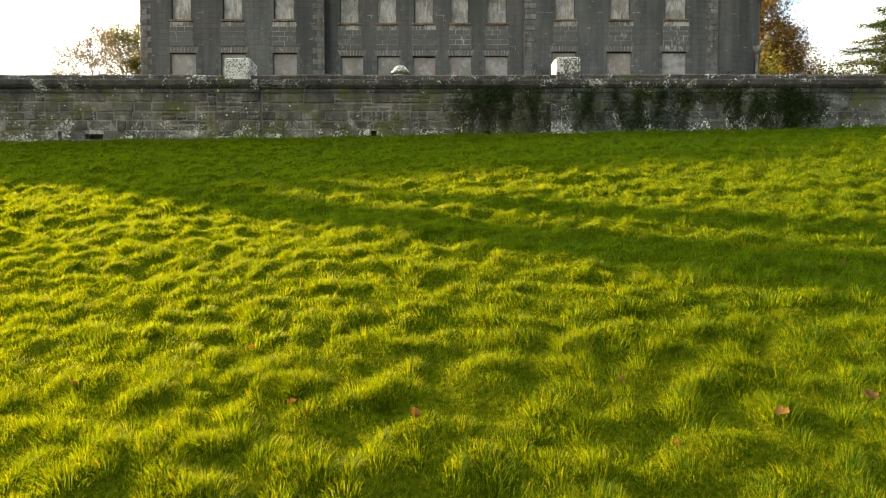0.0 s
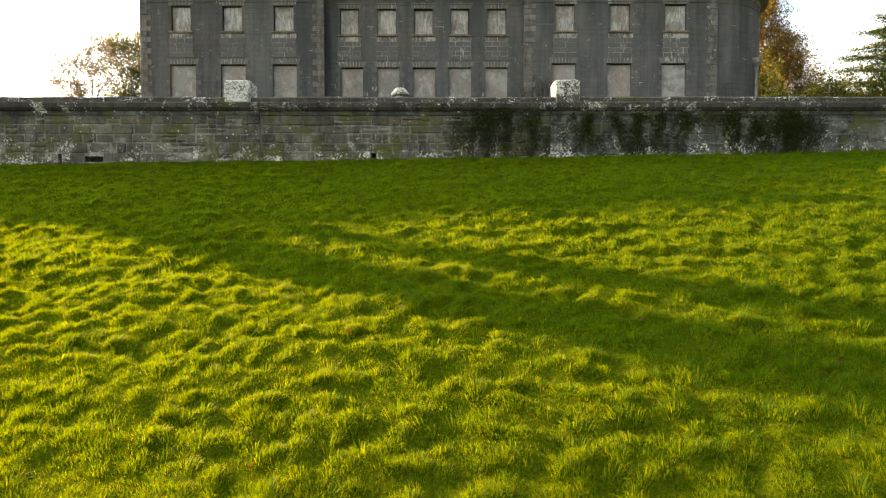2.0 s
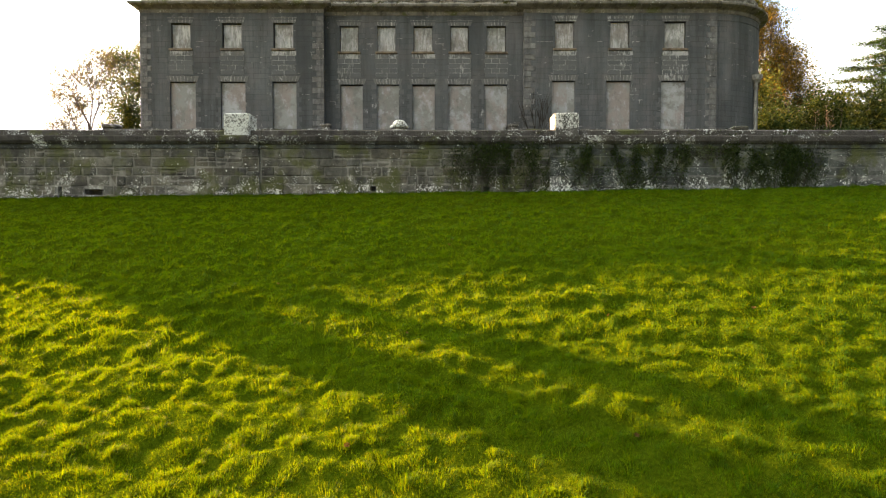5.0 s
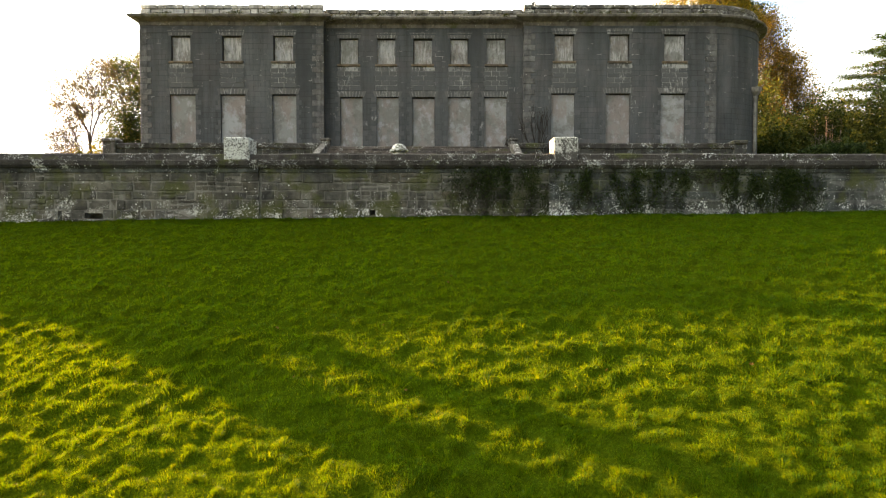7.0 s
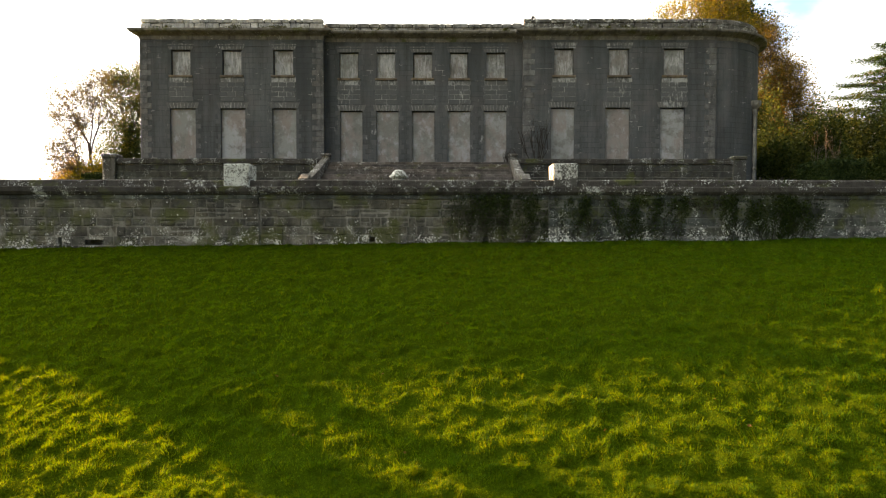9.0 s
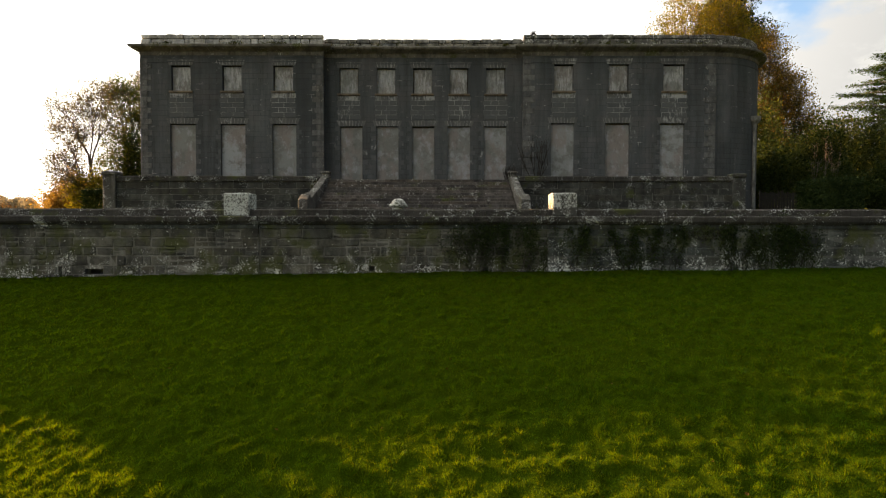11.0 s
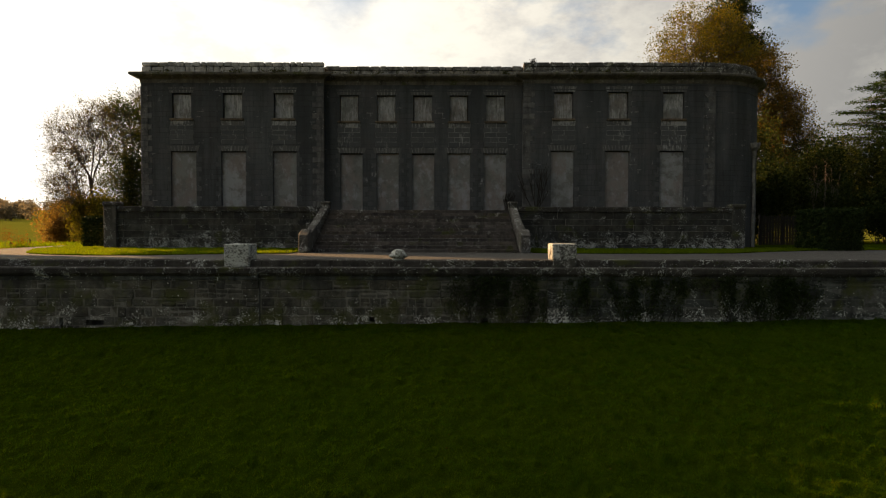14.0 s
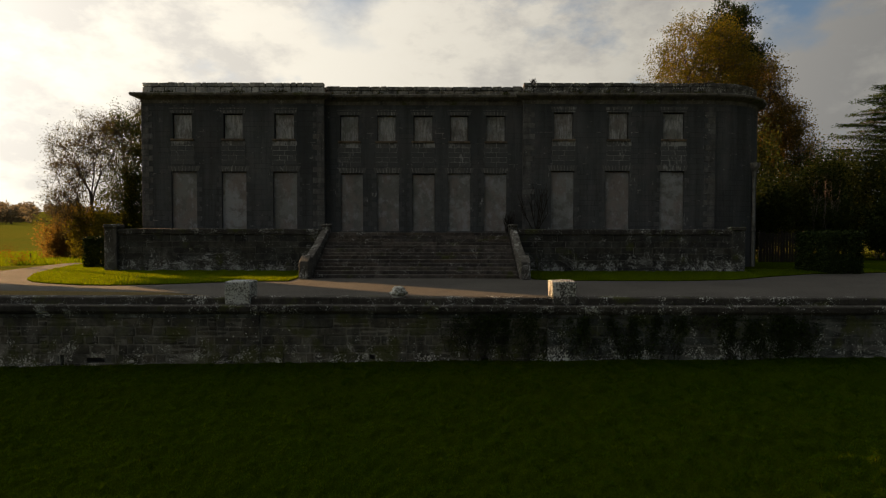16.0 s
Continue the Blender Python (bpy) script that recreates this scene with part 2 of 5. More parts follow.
def infill_render(name, streaks=0.0):
    """Smooth grey render that blocks the windows: damp mottled feet, drips from the head, lime streaks on the upper ones."""
    m, n, pos = material(name)
    r = n.add("ShaderNodeObjectInfo").outputs["Random"]
    tone = n.ramp(r, (0.0, (0.2, 0.215, 0.208)), (0.35, (0.29, 0.312, 0.322)), (0.7, (0.235, 0.25, 0.252)), (1.0, (0.35, 0.378, 0.402)))
    own = n.vmath("ADD", pos, n.add("ShaderNodeCombineXYZ", Z=n.math("MULTIPLY", r, 40.0)).outputs[0])
    cloud = n.noise(n.scaled(own, 0.6, 0.6, 0.75), 1.3, 7, 0.7)
    c = n.mix(n.ramp(cloud, (0.45, 0.0), (0.53, 0.85)), tone, (0.145, 0.15, 0.142))
    ruddy = n.ramp(n.noise(n.scaled(n.vmath("ADD", own, (9.0, 0.0, 5.0)), 0.9, 0.9, 0.6), 0.9, 5, 0.65), (0.48, 0.0), (0.58, 0.75))
    c = n.mix(ruddy, c, (0.235, 0.198, 0.188))
    blot = n.ramp(n.noise(n.vmath("ADD", own, (4.0, 2.0, 7.0)), 3.2, 8, 0.78), (0.52, 0.0), (0.62, 0.55))
    c = n.mix(n.math("MULTIPLY", blot, n.ramp(cloud, (0.46, 0.0), (0.54, 1.0))), c, (0.085, 0.08, 0.07))
    drip = n.ramp(n.noise(n.scaled(own, 11.0, 11.0, 0.7), 1.2, 8, 0.74), (0.57, 0.0), (0.68, 0.55))
    c = n.mix(drip, c, (0.1, 0.098, 0.09))
    if streaks:
        c = n.mix(0.2, c, (0.19, 0.2, 0.185))
        dark = n.ramp(n.noise(n.scaled(n.vmath("ADD", own, (6.0, 3.0, 1.0)), 6.0, 6.0, 1.2), 1.1, 8, 0.78), (0.5, 0.0), (0.6, 0.8))
        c = n.mix(dark, c, (0.07, 0.072, 0.065))
        lime = n.ramp(n.noise(n.scaled(n.vmath("ADD", own, (3.0, 3.0, 3.0)), 9.0, 9.0, 1.3), 1.0, 8, 0.78), (0.47, 0.0), (0.56, streaks))
        c = n.mix(n.math("MULTIPLY", lime, n.ramp(n.noise(own, 1.1, 4), (0.42, 0.0), (0.54, 1.0))), c, (0.52, 0.53, 0.54))
    bloom = n.ramp(n.noise(n.scaled(n.vmath("ADD", own, (2.0, 7.0, 3.0)), 1.0, 1.0, 0.7), 1.9, 8, 0.74), (0.53, 0.0), (0.61, 0.6))
    c = n.mix(bloom, c, (0.37, 0.385, 0.43))
    fine = n.noise(pos, 22, 7, 0.74)
    c = n.mix(0.22, c, n.mix(fine, (0.08, 0.08, 0.076), (0.4, 0.395, 0.385)))
    finish(n, c, 0.92, fine, 0.012, 0.5)
    return m


def mortar(name, a, b):
    m, n, pos = material(name)
    f = n.noise(pos, 8, 6, 0.65)
    finish(n, n.mix(n.ramp(f, (0.35, 0.0), (0.65, 1.0)), a, b), 0.95, f, 0.02, 0.6)
    return m


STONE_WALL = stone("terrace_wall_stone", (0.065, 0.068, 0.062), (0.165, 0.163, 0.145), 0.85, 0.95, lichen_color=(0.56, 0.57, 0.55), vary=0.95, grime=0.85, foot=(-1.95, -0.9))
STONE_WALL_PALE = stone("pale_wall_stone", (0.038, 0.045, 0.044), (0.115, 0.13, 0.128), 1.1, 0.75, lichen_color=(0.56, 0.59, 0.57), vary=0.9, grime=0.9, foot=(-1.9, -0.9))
STONE_COPING = stone("coping_stone", (0.03, 0.029, 0.027), (0.08, 0.077, 0.072), 0.95, 0.35, 1.2, (0.5, 0.53, 0.52), random_piece=False)
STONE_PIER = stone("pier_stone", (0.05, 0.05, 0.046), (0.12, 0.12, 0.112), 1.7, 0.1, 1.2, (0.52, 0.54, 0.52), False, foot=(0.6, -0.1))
STONE_PALE = stone("pale_lichened_stone", (0.08, 0.08, 0.074), (0.18, 0.18, 0.17), 2.6, 0.2, 1.2, (0.48, 0.51, 0.49), False, grime=0.4)
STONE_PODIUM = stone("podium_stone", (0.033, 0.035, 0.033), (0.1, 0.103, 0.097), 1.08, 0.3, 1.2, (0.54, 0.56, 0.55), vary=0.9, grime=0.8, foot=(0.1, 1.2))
STONE_CHEEK = stone("cheek_stone", (0.06, 0.058, 0.053), (0.14, 0.135, 0.124), 1.15, 0.15, 1.2, (0.5, 0.52, 0.5), random_piece=False)
STONE_STEP = stone("step_stone", (0.07, 0.064, 0.06), (0.14, 0.128, 0.12), 0.75, 0.3)
STONE_QUOIN = stone("quoin_stone", (0.088, 0.092, 0.096), (0.18, 0.186, 0.19), 0.25, 0.0, vary=0.5)
STONE_SILL = stone("sill_stone", (0.13, 0.1, 0.075), (0.22, 0.185, 0.14), 0.05, 0.0, vary=0.6)
STONE_PARAPET = stone("parapet_stone", (0.36, 0.365, 0.365), (0.62, 0.625, 0.62), 0.5, 0.0, vary=0.6, grime=0.7)
STONE_PARAPET_DARK = stone("lichened_parapet_stone", (0.075, 0.075, 0.072), (0.175, 0.175, 0.168), 1.2, 0.3, vary=0.6, grime=0.8)
STONE_PARAPET_MIX = stone("stained_parapet_stone", (0.13, 0.13, 0.125), (0.42, 0.42, 0.41), 0.6, 0.1, vary=1.0, grime=0.9)
STONE_CORNICE = stone("cornice_stone", (0.095, 0.091, 0.08), (0.2, 0.19, 0.165), 0.5, 0.45, random_piece=False)
STONE_PIPE = stone("pale_pipe", (0.14, 0.14, 0.13), (0.3, 0.3, 0.285), 0.3, 0.2, random_piece=False)
STONE_LINTEL = lime_stained("lime_stained_ashlar")
STONE_LIMED = lime_stained("lime_crusted_ashlar", much=0.075)
STONE_REVEAL = lime_stained("reveal_ashlar", (0.055, 0.061, 0.066), (0.1, 0.106, 0.108), -0.03)
LIME_JOINT = lime_joint("lime_bleeding_joint")
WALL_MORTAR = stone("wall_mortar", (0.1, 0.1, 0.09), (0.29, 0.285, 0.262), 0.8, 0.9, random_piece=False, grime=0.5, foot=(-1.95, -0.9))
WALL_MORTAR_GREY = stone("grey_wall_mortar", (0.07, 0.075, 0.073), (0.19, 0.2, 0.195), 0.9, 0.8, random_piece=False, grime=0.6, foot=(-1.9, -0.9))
MORTAR = mortar("old_lime_mortar", (0.12, 0.12, 0.105), (0.34, 0.335, 0.31))
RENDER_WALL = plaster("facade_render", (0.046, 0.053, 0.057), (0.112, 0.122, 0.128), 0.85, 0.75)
INFILL = infill_render("window_infill_render")
INFILL_UPPER = infill_render("streaked_infill_render", 0.8)


def gravel():
    m, n, pos = material("gravel")
    big = n.noise(pos, 0.35, 5)
    v = n.voronoi(pos, 60)
    c = n.mix(n.ramp(big, (0.35, 0.0), (0.65, 1.0)), (0.045, 0.043, 0.04), (0.078, 0.075, 0.069))
    c = n.mix(0.4, c, n.mix(v.outputs["Color"], (0.034, 0.033, 0.03), (0.12, 0.115, 0.106)))
    finish(n, c, 0.95, v.outputs["Distance"], 0.01, 0.6)
    return m


def turf(name, a, b, c0):
    m, n, pos = material(name)
    f = n.noise(pos, 34, 8, 0.7)
    g = n.noise(pos, 1.4, 5)
    c = n.mix(n.ramp(g, (0.3, 0.0), (0.7, 1.0)), a, b)
    c = n.mix(n.ramp(n.noise(pos, 0.09, 5, 0.6), (0.4, 0.0), (0.6, 0.6)), c, tuple(v * k for v, k in zip(b, (1.25, 0.95, 0.9))))
    c = n.mix(n.ramp(f, (0.4, 0.0), (0.62, 1.0)), c0, c)
    finish(n, c, 0.9, n.math("ADD", f, n.noise(pos, 7, 4)), 0.05, 0.6, 0.25, spec=0.0)
    return m


def foliage(name, stops, translucent=0.45, rough=0.75, spec=0.08, through_tint=(1.35, 1.3, 0.7)):
    m, n, pos = material(name)
    r = n.add("ShaderNodeNewGeometry").outputs["Random Per Island"]
    c = n.ramp(r, *stops)
    c = n.mix(n.math("MULTIPLY", n.noise(pos, 0.9, 4), 0.45), c, tuple(0.5 * v for v in stops[0][1]))
    finish(n, c, rough, translucent=translucent, spec=spec, trans_color=n.mix(1.0, c, through_tint, "MULTIPLY"))
    return m


def bark(name, a, b):
    m, n, pos = material(name)
    f = n.noise(n.scaled(pos, 6, 6, 1.2), 3, 6)
    finish(n, n.mix(f, a, b), 0.95, f, 0.03, 0.8)
    return m


GRAVEL = gravel()
TURF = turf("lawn_turf", (0.035, 0.06, 0.002), (0.05, 0.075, 0.003), (0.02, 0.035, 0.001))
FIELD = turf("pasture_turf", (0.18, 0.21, 0.024), (0.26, 0.25, 0.036), (0.11, 0.13, 0.015))
DRY_TURF = turf("worn_turf", (0.2, 0.165, 0.08), (0.26, 0.21, 0.1), (0.13, 0.11, 0.05))
TWIG = bark("dark_twig_bark", (0.014, 0.013, 0.01), (0.035, 0.03, 0.024))
BARK = bark("bark", (0.05, 0.042, 0.034), (0.13, 0.11, 0.09))


# ---- building helpers ----
def mesh_of(name, bm, mat, smooth=False):
    me = bpy.data.meshes.new(name)
    bm.normal_update()
    bm.to_mesh(me)
    bm.free()
    me.materials.append(mat)
    if smooth:
        me.polygons.foreach_set("use_smooth", [True] * len(me.polygons))
    return me


def part(name, bm, mat, parent, label="", smooth=False):
    """One mesh object under a thing or under a part."""
    ob = new(name, mesh_of(name, bm, mat, smooth))
    ob.parent = parent
    return tagged(ob, label=label)


def thing(name, label, category, group="", at=(0, 0, 0)):
    ob = new(name)
    ob.location = at
    return tagged(ob, label, category, group)


def setting(name, bm, mat, label, category, smooth=False):
    return tagged(new(name, mesh_of(name, bm, mat, smooth)), label, category, kind="structure")


def box(bm, x0, x1, y0, y1, z0, z1, bevel=0.0, rough=0.0, rng=None):
    """A block, its edges worn by bevel, its corners uneven by rough."""
    r = bmesh.ops.create_cube(bm, size=1.0)
    vs = r["verts"]
    for v in vs:
        v.co = Vector((x0 + (v.co.x + 0.5) * (x1 - x0), y0 + (v.co.y + 0.5) * (y1 - y0), z0 + (v.co.z + 0.5) * (z1 - z0)))
        if rough and rng:
            v.co += Vector([rng.uniform(-rough, rough) for _ in range(3)])
    if bevel:
        es = list({e for v in vs for e in v.link_edges})
        bmesh.ops.bevel(bm, geom=es, offset=bevel, segments=1, affect="EDGES")
    return bm


def blank():
    return bmesh.new()


def block(x0, x1, y0, y1, z0, z1, bevel=0.0, rough=0.0, rng=None):
    return box(blank(), x0, x1, y0, y1, z0, z1, bevel, rough, rng)


def sweep(bm, profile, path, closed_ends=True):
    """A moulding: profile of (out, z) carried along a path of (x, y, normal x, normal y)."""
    rings = [[bm.verts.new((x + nx * o, y + ny * o, z)) for o, z in profile] for x, y, nx, ny in path]
    for a, b in zip(rings, rings[1:]):
        for i in range(len(profile) - 1):
            bm.faces.new((a[i], b[i], b[i + 1], a[i + 1]))
    if closed_ends:
        bm.faces.new(rings[0])
        bm.faces.new(list(reversed(rings[-1])))
    bmesh.ops.recalc_face_normals(bm, faces=bm.faces[:])
    return bm


def from_arrays(name, verts, faces, mat, smooth=False):
    """A mesh from arrays of places and of equal-sided faces."""
    verts, faces = np.asarray(verts, np.float32), np.asarray(faces, np.int32)
    k = faces.shape[1]
    me = bpy.data.meshes.new(name)
    me.vertices.add(len(verts))
    me.vertices.foreach_set("co", verts.ravel())
    me.loops.add(faces.size)
    me.loops.foreach_set("vertex_index", faces.ravel())
    me.polygons.add(len(faces))
    me.polygons.foreach_set("loop_start", np.arange(0, faces.size, k, dtype=np.int32))
    me.update(calc_edges=True)
    me.materials.append(mat)
    if smooth:
        me.polygons.foreach_set("use_smooth", np.ones(len(faces), bool))
    return me


def arrays_part(name, verts, faces, mat, parent, label="", smooth=False):
    ob = new(name, from_arrays(name, verts, faces, mat, smooth))
    ob.parent = parent
    return tagged(ob, label=label)


# ---- ground ----
WALL_Y = 18.1          # face of the terrace's retaining wall


def wave(x, y, seed, scale):
    """Smooth noise in arrays: a sum of rotated sines with drifting phase."""
    rng = np.random.RandomState(seed)
    out = np.zeros_like(x)
    for i in range(14):
        a = rng.uniform(0, math.pi)
        k = rng.uniform(0.6, 1.6) / scale
        p, q = rng.uniform(0, 6.28, 2)
        u = x * math.cos(a) + y * math.sin(a)
        v = -x * math.sin(a) + y * math.cos(a)
        out += np.sin(u * k + p + 1.3 * np.sin(v * k * 0.63 + q))
    return out / 14


def lawn_height(x, y):
    x, y = np.asarray(x, float), np.asarray(y, float)
    yy = np.clip(y, -14, 18.3)
    z = -6.228 + 0.086 * np.clip(x, -26, 26) + 0.2604 * yy - 0.00128 * yy * yy - 0.0041 * np.clip(x, -26, 26) * np.clip(yy, 0, 19)
    tuft = (wave(x, y, 3, 0.045) * 0.03 + wave(x, y, 5, 0.072) * 0.068) * (1 + 0.9 * np.clip((y - 4) / 5, 0, 1) - 1.4 * np.clip((y - 16.2) / 1.6, 0, 1)) * np.clip((y + 0.1) / 0.9, 0, 1) * np.clip((16.2 - np.abs(x)) / 1.0, 0, 1) + wave(x, y, 9, 0.6) * 0.07 + wave(x * 0.42, y, 33, 0.14) * 0.1 * np.clip((y - 3) / 4, 0, 1) * np.clip((17.6 - y) / 1.2, 0, 1) * np.clip((16.2 - np.abs(x)) / 1.0, 0, 1) + 0.025 * np.clip((y - 17.2) / 0.8, 0, 1) + 0.13 * np.exp(-((y - 16.8) / 0.8) ** 2)
    return z + tuft


def grid(xs, ys, height):
    X, Y = np.meshgrid(xs, ys)
    V = np.stack([X, Y, height(X, Y)], -1).reshape(-1, 3)
    nx, ny = len(xs), len(ys)
    i = (np.arange(ny - 1)[:, None] * nx + np.arange(nx - 1)[None]).ravel()
    return V, np.stack([i, i + 1, i + nx + 1, i + nx], 1)


# sloping lawn below the wall, fine where the camera stands
xs = np.concatenate([np.linspace(-70, -15.5, 50)[:-1], np.arange(-15.5, 15.5, 0.085), np.linspace(15.5, 70, 50)])
ys = np.concatenate([np.linspace(-60, 0.5, 40)[:-1], np.arange(0.5, 18.25, 0.075), [18.3]])
V, F = grid(xs, ys, lawn_height)
lawn = tagged(new("lawn", from_arrays("lawn", V, F, TURF, True)), "sloping tussocky green lawn below the terrace wall", "lawn", kind="structure")


def land_height(x, y):
    """The land round about: level by the house, then rolling pasture that rises far off."""
    x, y = np.asarray(x, float), np.asarray(y, float)
    far = np.clip((np.hypot(x, y - 30) - 45) / 300, 0, None)
    z = -0.03 - 1.2 * np.clip((-x - 24) / 40, 0, 1) * np.clip((y - 20) / 20, 0, 1) 
    z = z + np.clip(far, 0, 2) ** 1.3 * 9.0 + wave(x, y, 21, 28) * np.clip(far * 4, 0, 1) * 2.0
    south = np.clip((18.9 - y) / 0.5, 0, 1)
    return np.where(y < 18.9, np.minimum(z, -0.4 - 14.0 * south), z)


gx = np.concatenate([-np.geomspace(2600, 32, 44), np.arange(-30, 31, 1.5), np.geomspace(32, 2600, 44)])
gy = np.concatenate([-np.geomspace(900, 62, 12), [-59, -30, -5, 10, 17.5, 18.2, 18.89, 18.9, 18.92], np.arange(20, 70, 1.5), np.geomspace(71, 2600, 44)])
V, F = grid(gx, gy, land_height)
ground = tagged(new("ground", from_arrays("ground", V, F, FIELD, True)), "rolling green pasture round the old house", "ground", kind="structure")


def outline_sheet(pts, z, thick, mat, name, label, category):
    """A flat piece of ground with a curved outline and a real edge."""
    bm = blank()
    top = [bm.verts.new((x, y, z)) for x, y in pts]
    low = [bm.verts.new((x, y, z - thick)) for x, y in pts]
    n = len(pts)
    for tri in geometry.tessellate_polygon([[Vector((x, y, 0)) for x, y in pts]]):
        f = bm.faces.new([top[k] for k in tri])
        f.normal_update()
        if f.normal.z < 0:
            f.normal_flip()
    for i in range(n):
        bm.faces.new((top[i], low[i], low[(i + 1) % n], top[(i + 1) % n]))
    return setting(name, bm, mat, label, category)


drive = outline_sheet([(-60, 20.6), (-30, 20.3), (-13, 20.6), (-10.5, 19.0), (40, 19.0), (60, 19.0), (60, 33.5), (23.4, 31.6), (15, 33.0), (-17, 33.5), (-22.0, 40.6), (-25.4, 40.4), (-24.7, 36.2), (-23.8, 31.8), (-27, 30.2), (-60, 29.0)], 0.0, 0.3, GRAVEL, "drive", "worn brown gravel drive in front of the house", "drive")
verge_dry = outline_sheet([(-60, 18.9), (-6.9, 18.9), (-9.6, 20.2), (-14, 20.7), (-20, 21.0), (-60, 21.0)], 0.012, 0.3, DRY_TURF, "verge", "strip of worn brown grass behind the terrace wall", "verge")

# ---- terrace retaining wall ----
def wall_with_holes(x0, x1, y, z0, z1, holes, thick=0.45):
    """A wall facing the camera with real openings through it."""
    bm = blank()
    xs = sorted({x0, x1, *[h[0] for h in holes], *[h[1] for h in holes]})
    zs = sorted({z0, z1, *[h[2] for h in holes], *[h[3] for h in holes]})

    def solid(i, j):
        if not (0 <= i < len(xs) - 1 and 0 <= j < len(zs) - 1):
            return False
        cx, cz = (xs[i] + xs[i + 1]) / 2, (zs[j] + zs[j + 1]) / 2
        return not any(h[0] < cx < h[1] and h[2] < cz < h[3] for h in holes)

    for i in range(len(xs) - 1):
        for j in range(len(zs) - 1):
            if not solid(i, j):
                continue
            a, b, c, d = xs[i], xs[i + 1], zs[j], zs[j + 1]
            quads = [((a, y, c), (b, y, c), (b, y, d), (a, y, d)), ((a, y + thick, c), (a, y + thick, d), (b, y + thick, d), (b, y + thick, c))]
            if not solid(i - 1, j):
                quads.append(((a, y, c), (a, y, d), (a, y + thick, d), (a, y + thick, c)))
            if not solid(i + 1, j):
                quads.append(((b, y, c), (b, y + thick, c), (b, y + thick, d), (b, y, d)))
            if not solid(i, j - 1):
                quads.append(((a, y, c), (a, y + thick, c), (b, y + thick, c), (b, y, c)))
            if not solid(i, j + 1):
                quads.append(((a, y, d), (b, y, d), (b, y + thick, d), (a, y + thick, d)))
            for q in quads:
                bm.faces.new([bm.verts.new(p) for p in q])
    bmesh.ops.remove_doubles(bm, verts=bm.verts[:], dist=0.0005)
    bmesh.ops.recalc_face_normals(bm, faces=bm.faces[:])
    return bm


wall_top_z, wall_base_z = -0.55, -3.2
core = block(-42, 42, WALL_Y + 0.5, WALL_Y + 0.85, wall_base_z, wall_top_z)
terrace_wall = setting("wall_terrace", core, MORTAR, "long weathered limestone retaining wall with lichen and ivy", "wall")
DRAINS = (((98 - 784) * 0.0173, (105 - 784) * 0.0173, -2.05, -1.72), ((146 - 784) * 0.0173, (178 - 784) * 0.0173, -1.98, -1.8), ((654 - 784) * 0.0173, (664 - 784) * 0.0173, -1.86, -1.7), ((855 - 784) * 0.0173, (868 - 784) * 0.0173, -1.98, -1.72))


def ledge_profile(face):
    # cove, upright fascia and its flat top: (towards the camera, height)
    return [(-0.45, -0.425), (face + 0.03, -0.425), (face + 0.07, -0.405), (face + 0.1, -0.36), (face + 0.125, -0.33), (face + 0.14, -0.2), (face + 0.125, -0.165), (-0.1, -0.15), (-0.45, -0.15)]


def band_profile(face):
    return [(-0.3, -0.553), (face + 0.022, -0.553), (face + 0.032, -0.54), (face + 0.032, -0.435), (face + 0.025, -0.427), (-0.3, -0.427)]


def top_profile(face):
    return [(-0.2, -0.15), (-0.2, 0.03), (-0.24, 0.07), (-0.62, 0.08), (-0.72, 0.04), (-0.72, -0.15)]


crng = random.Random(19)
for x0, x1, face in ((-42, -5.66, 0.05), (-5.655, 3.285, 0.0), (3.29, 42, 0.07)):
    holes = [d for d in DRAINS if x0 < d[0] < x1]
    part("mortar_bed", wall_with_holes(x0, x1, WALL_Y - face + 0.008, wall_base_z, wall_top_z, holes, 0.3), WALL_MORTAR if x0 < 0 else WALL_MORTAR_GREY, terrace_wall, "pale lime mortar between the stones")
    for profile, lengths, jig, name, mat in ((band_profile(face), (0.9, 1.7), 0.003, "band_stone", STONE_WALL_PALE), (ledge_profile(face), (1.1, 1.9), 0.008, "coping_stone", STONE_COPING), (top_profile(face), (0.8, 1.7), 0.014, "coping_stone", STONE_COPING)):
        x = x0
        while x < x1 - 0.01:
            L = min(crng.uniform(*lengths) * (1 if abs(x) < 16 else 4), x1 - x)
            if x1 - x - L < 0.4:
                L = x1 - x
            dy, dz = crng.uniform(-jig, jig), crng.uniform(-jig, jig) * 0.8
            cop = sweep(blank(), profile, [(xx, WALL_Y + dy, 0, -1) for xx in (x + 0.005, x + L / 3, x + 2 * L / 3, x + L - 0.005)])
            for v in cop.verts:
                v.co += Vector((0, 0, dz)) + jig * Vector(noise.noise_vector(v.co * 3.0))
            part(name, cop, mat, terrace_wall, "moulded grey limestone coping with white lichen" if abs(x) < 0.9 and name == "coping_stone" else "")
            x += L

# ---- the house ----
FACADE, CENTRE, DEPTH = 35.0, 35.45, 13.0
WALL_TOP = 9.75


def px(u, y=FACADE):
    return (u - 784.0) / 1046.0 * y


WING_L, WING_LR, WING_RL, WING_R = -17.86, -7.05, 4.78, 16.15
house = thing("house", "derelict two-storey grey rendered country house with blocked windows", "house")


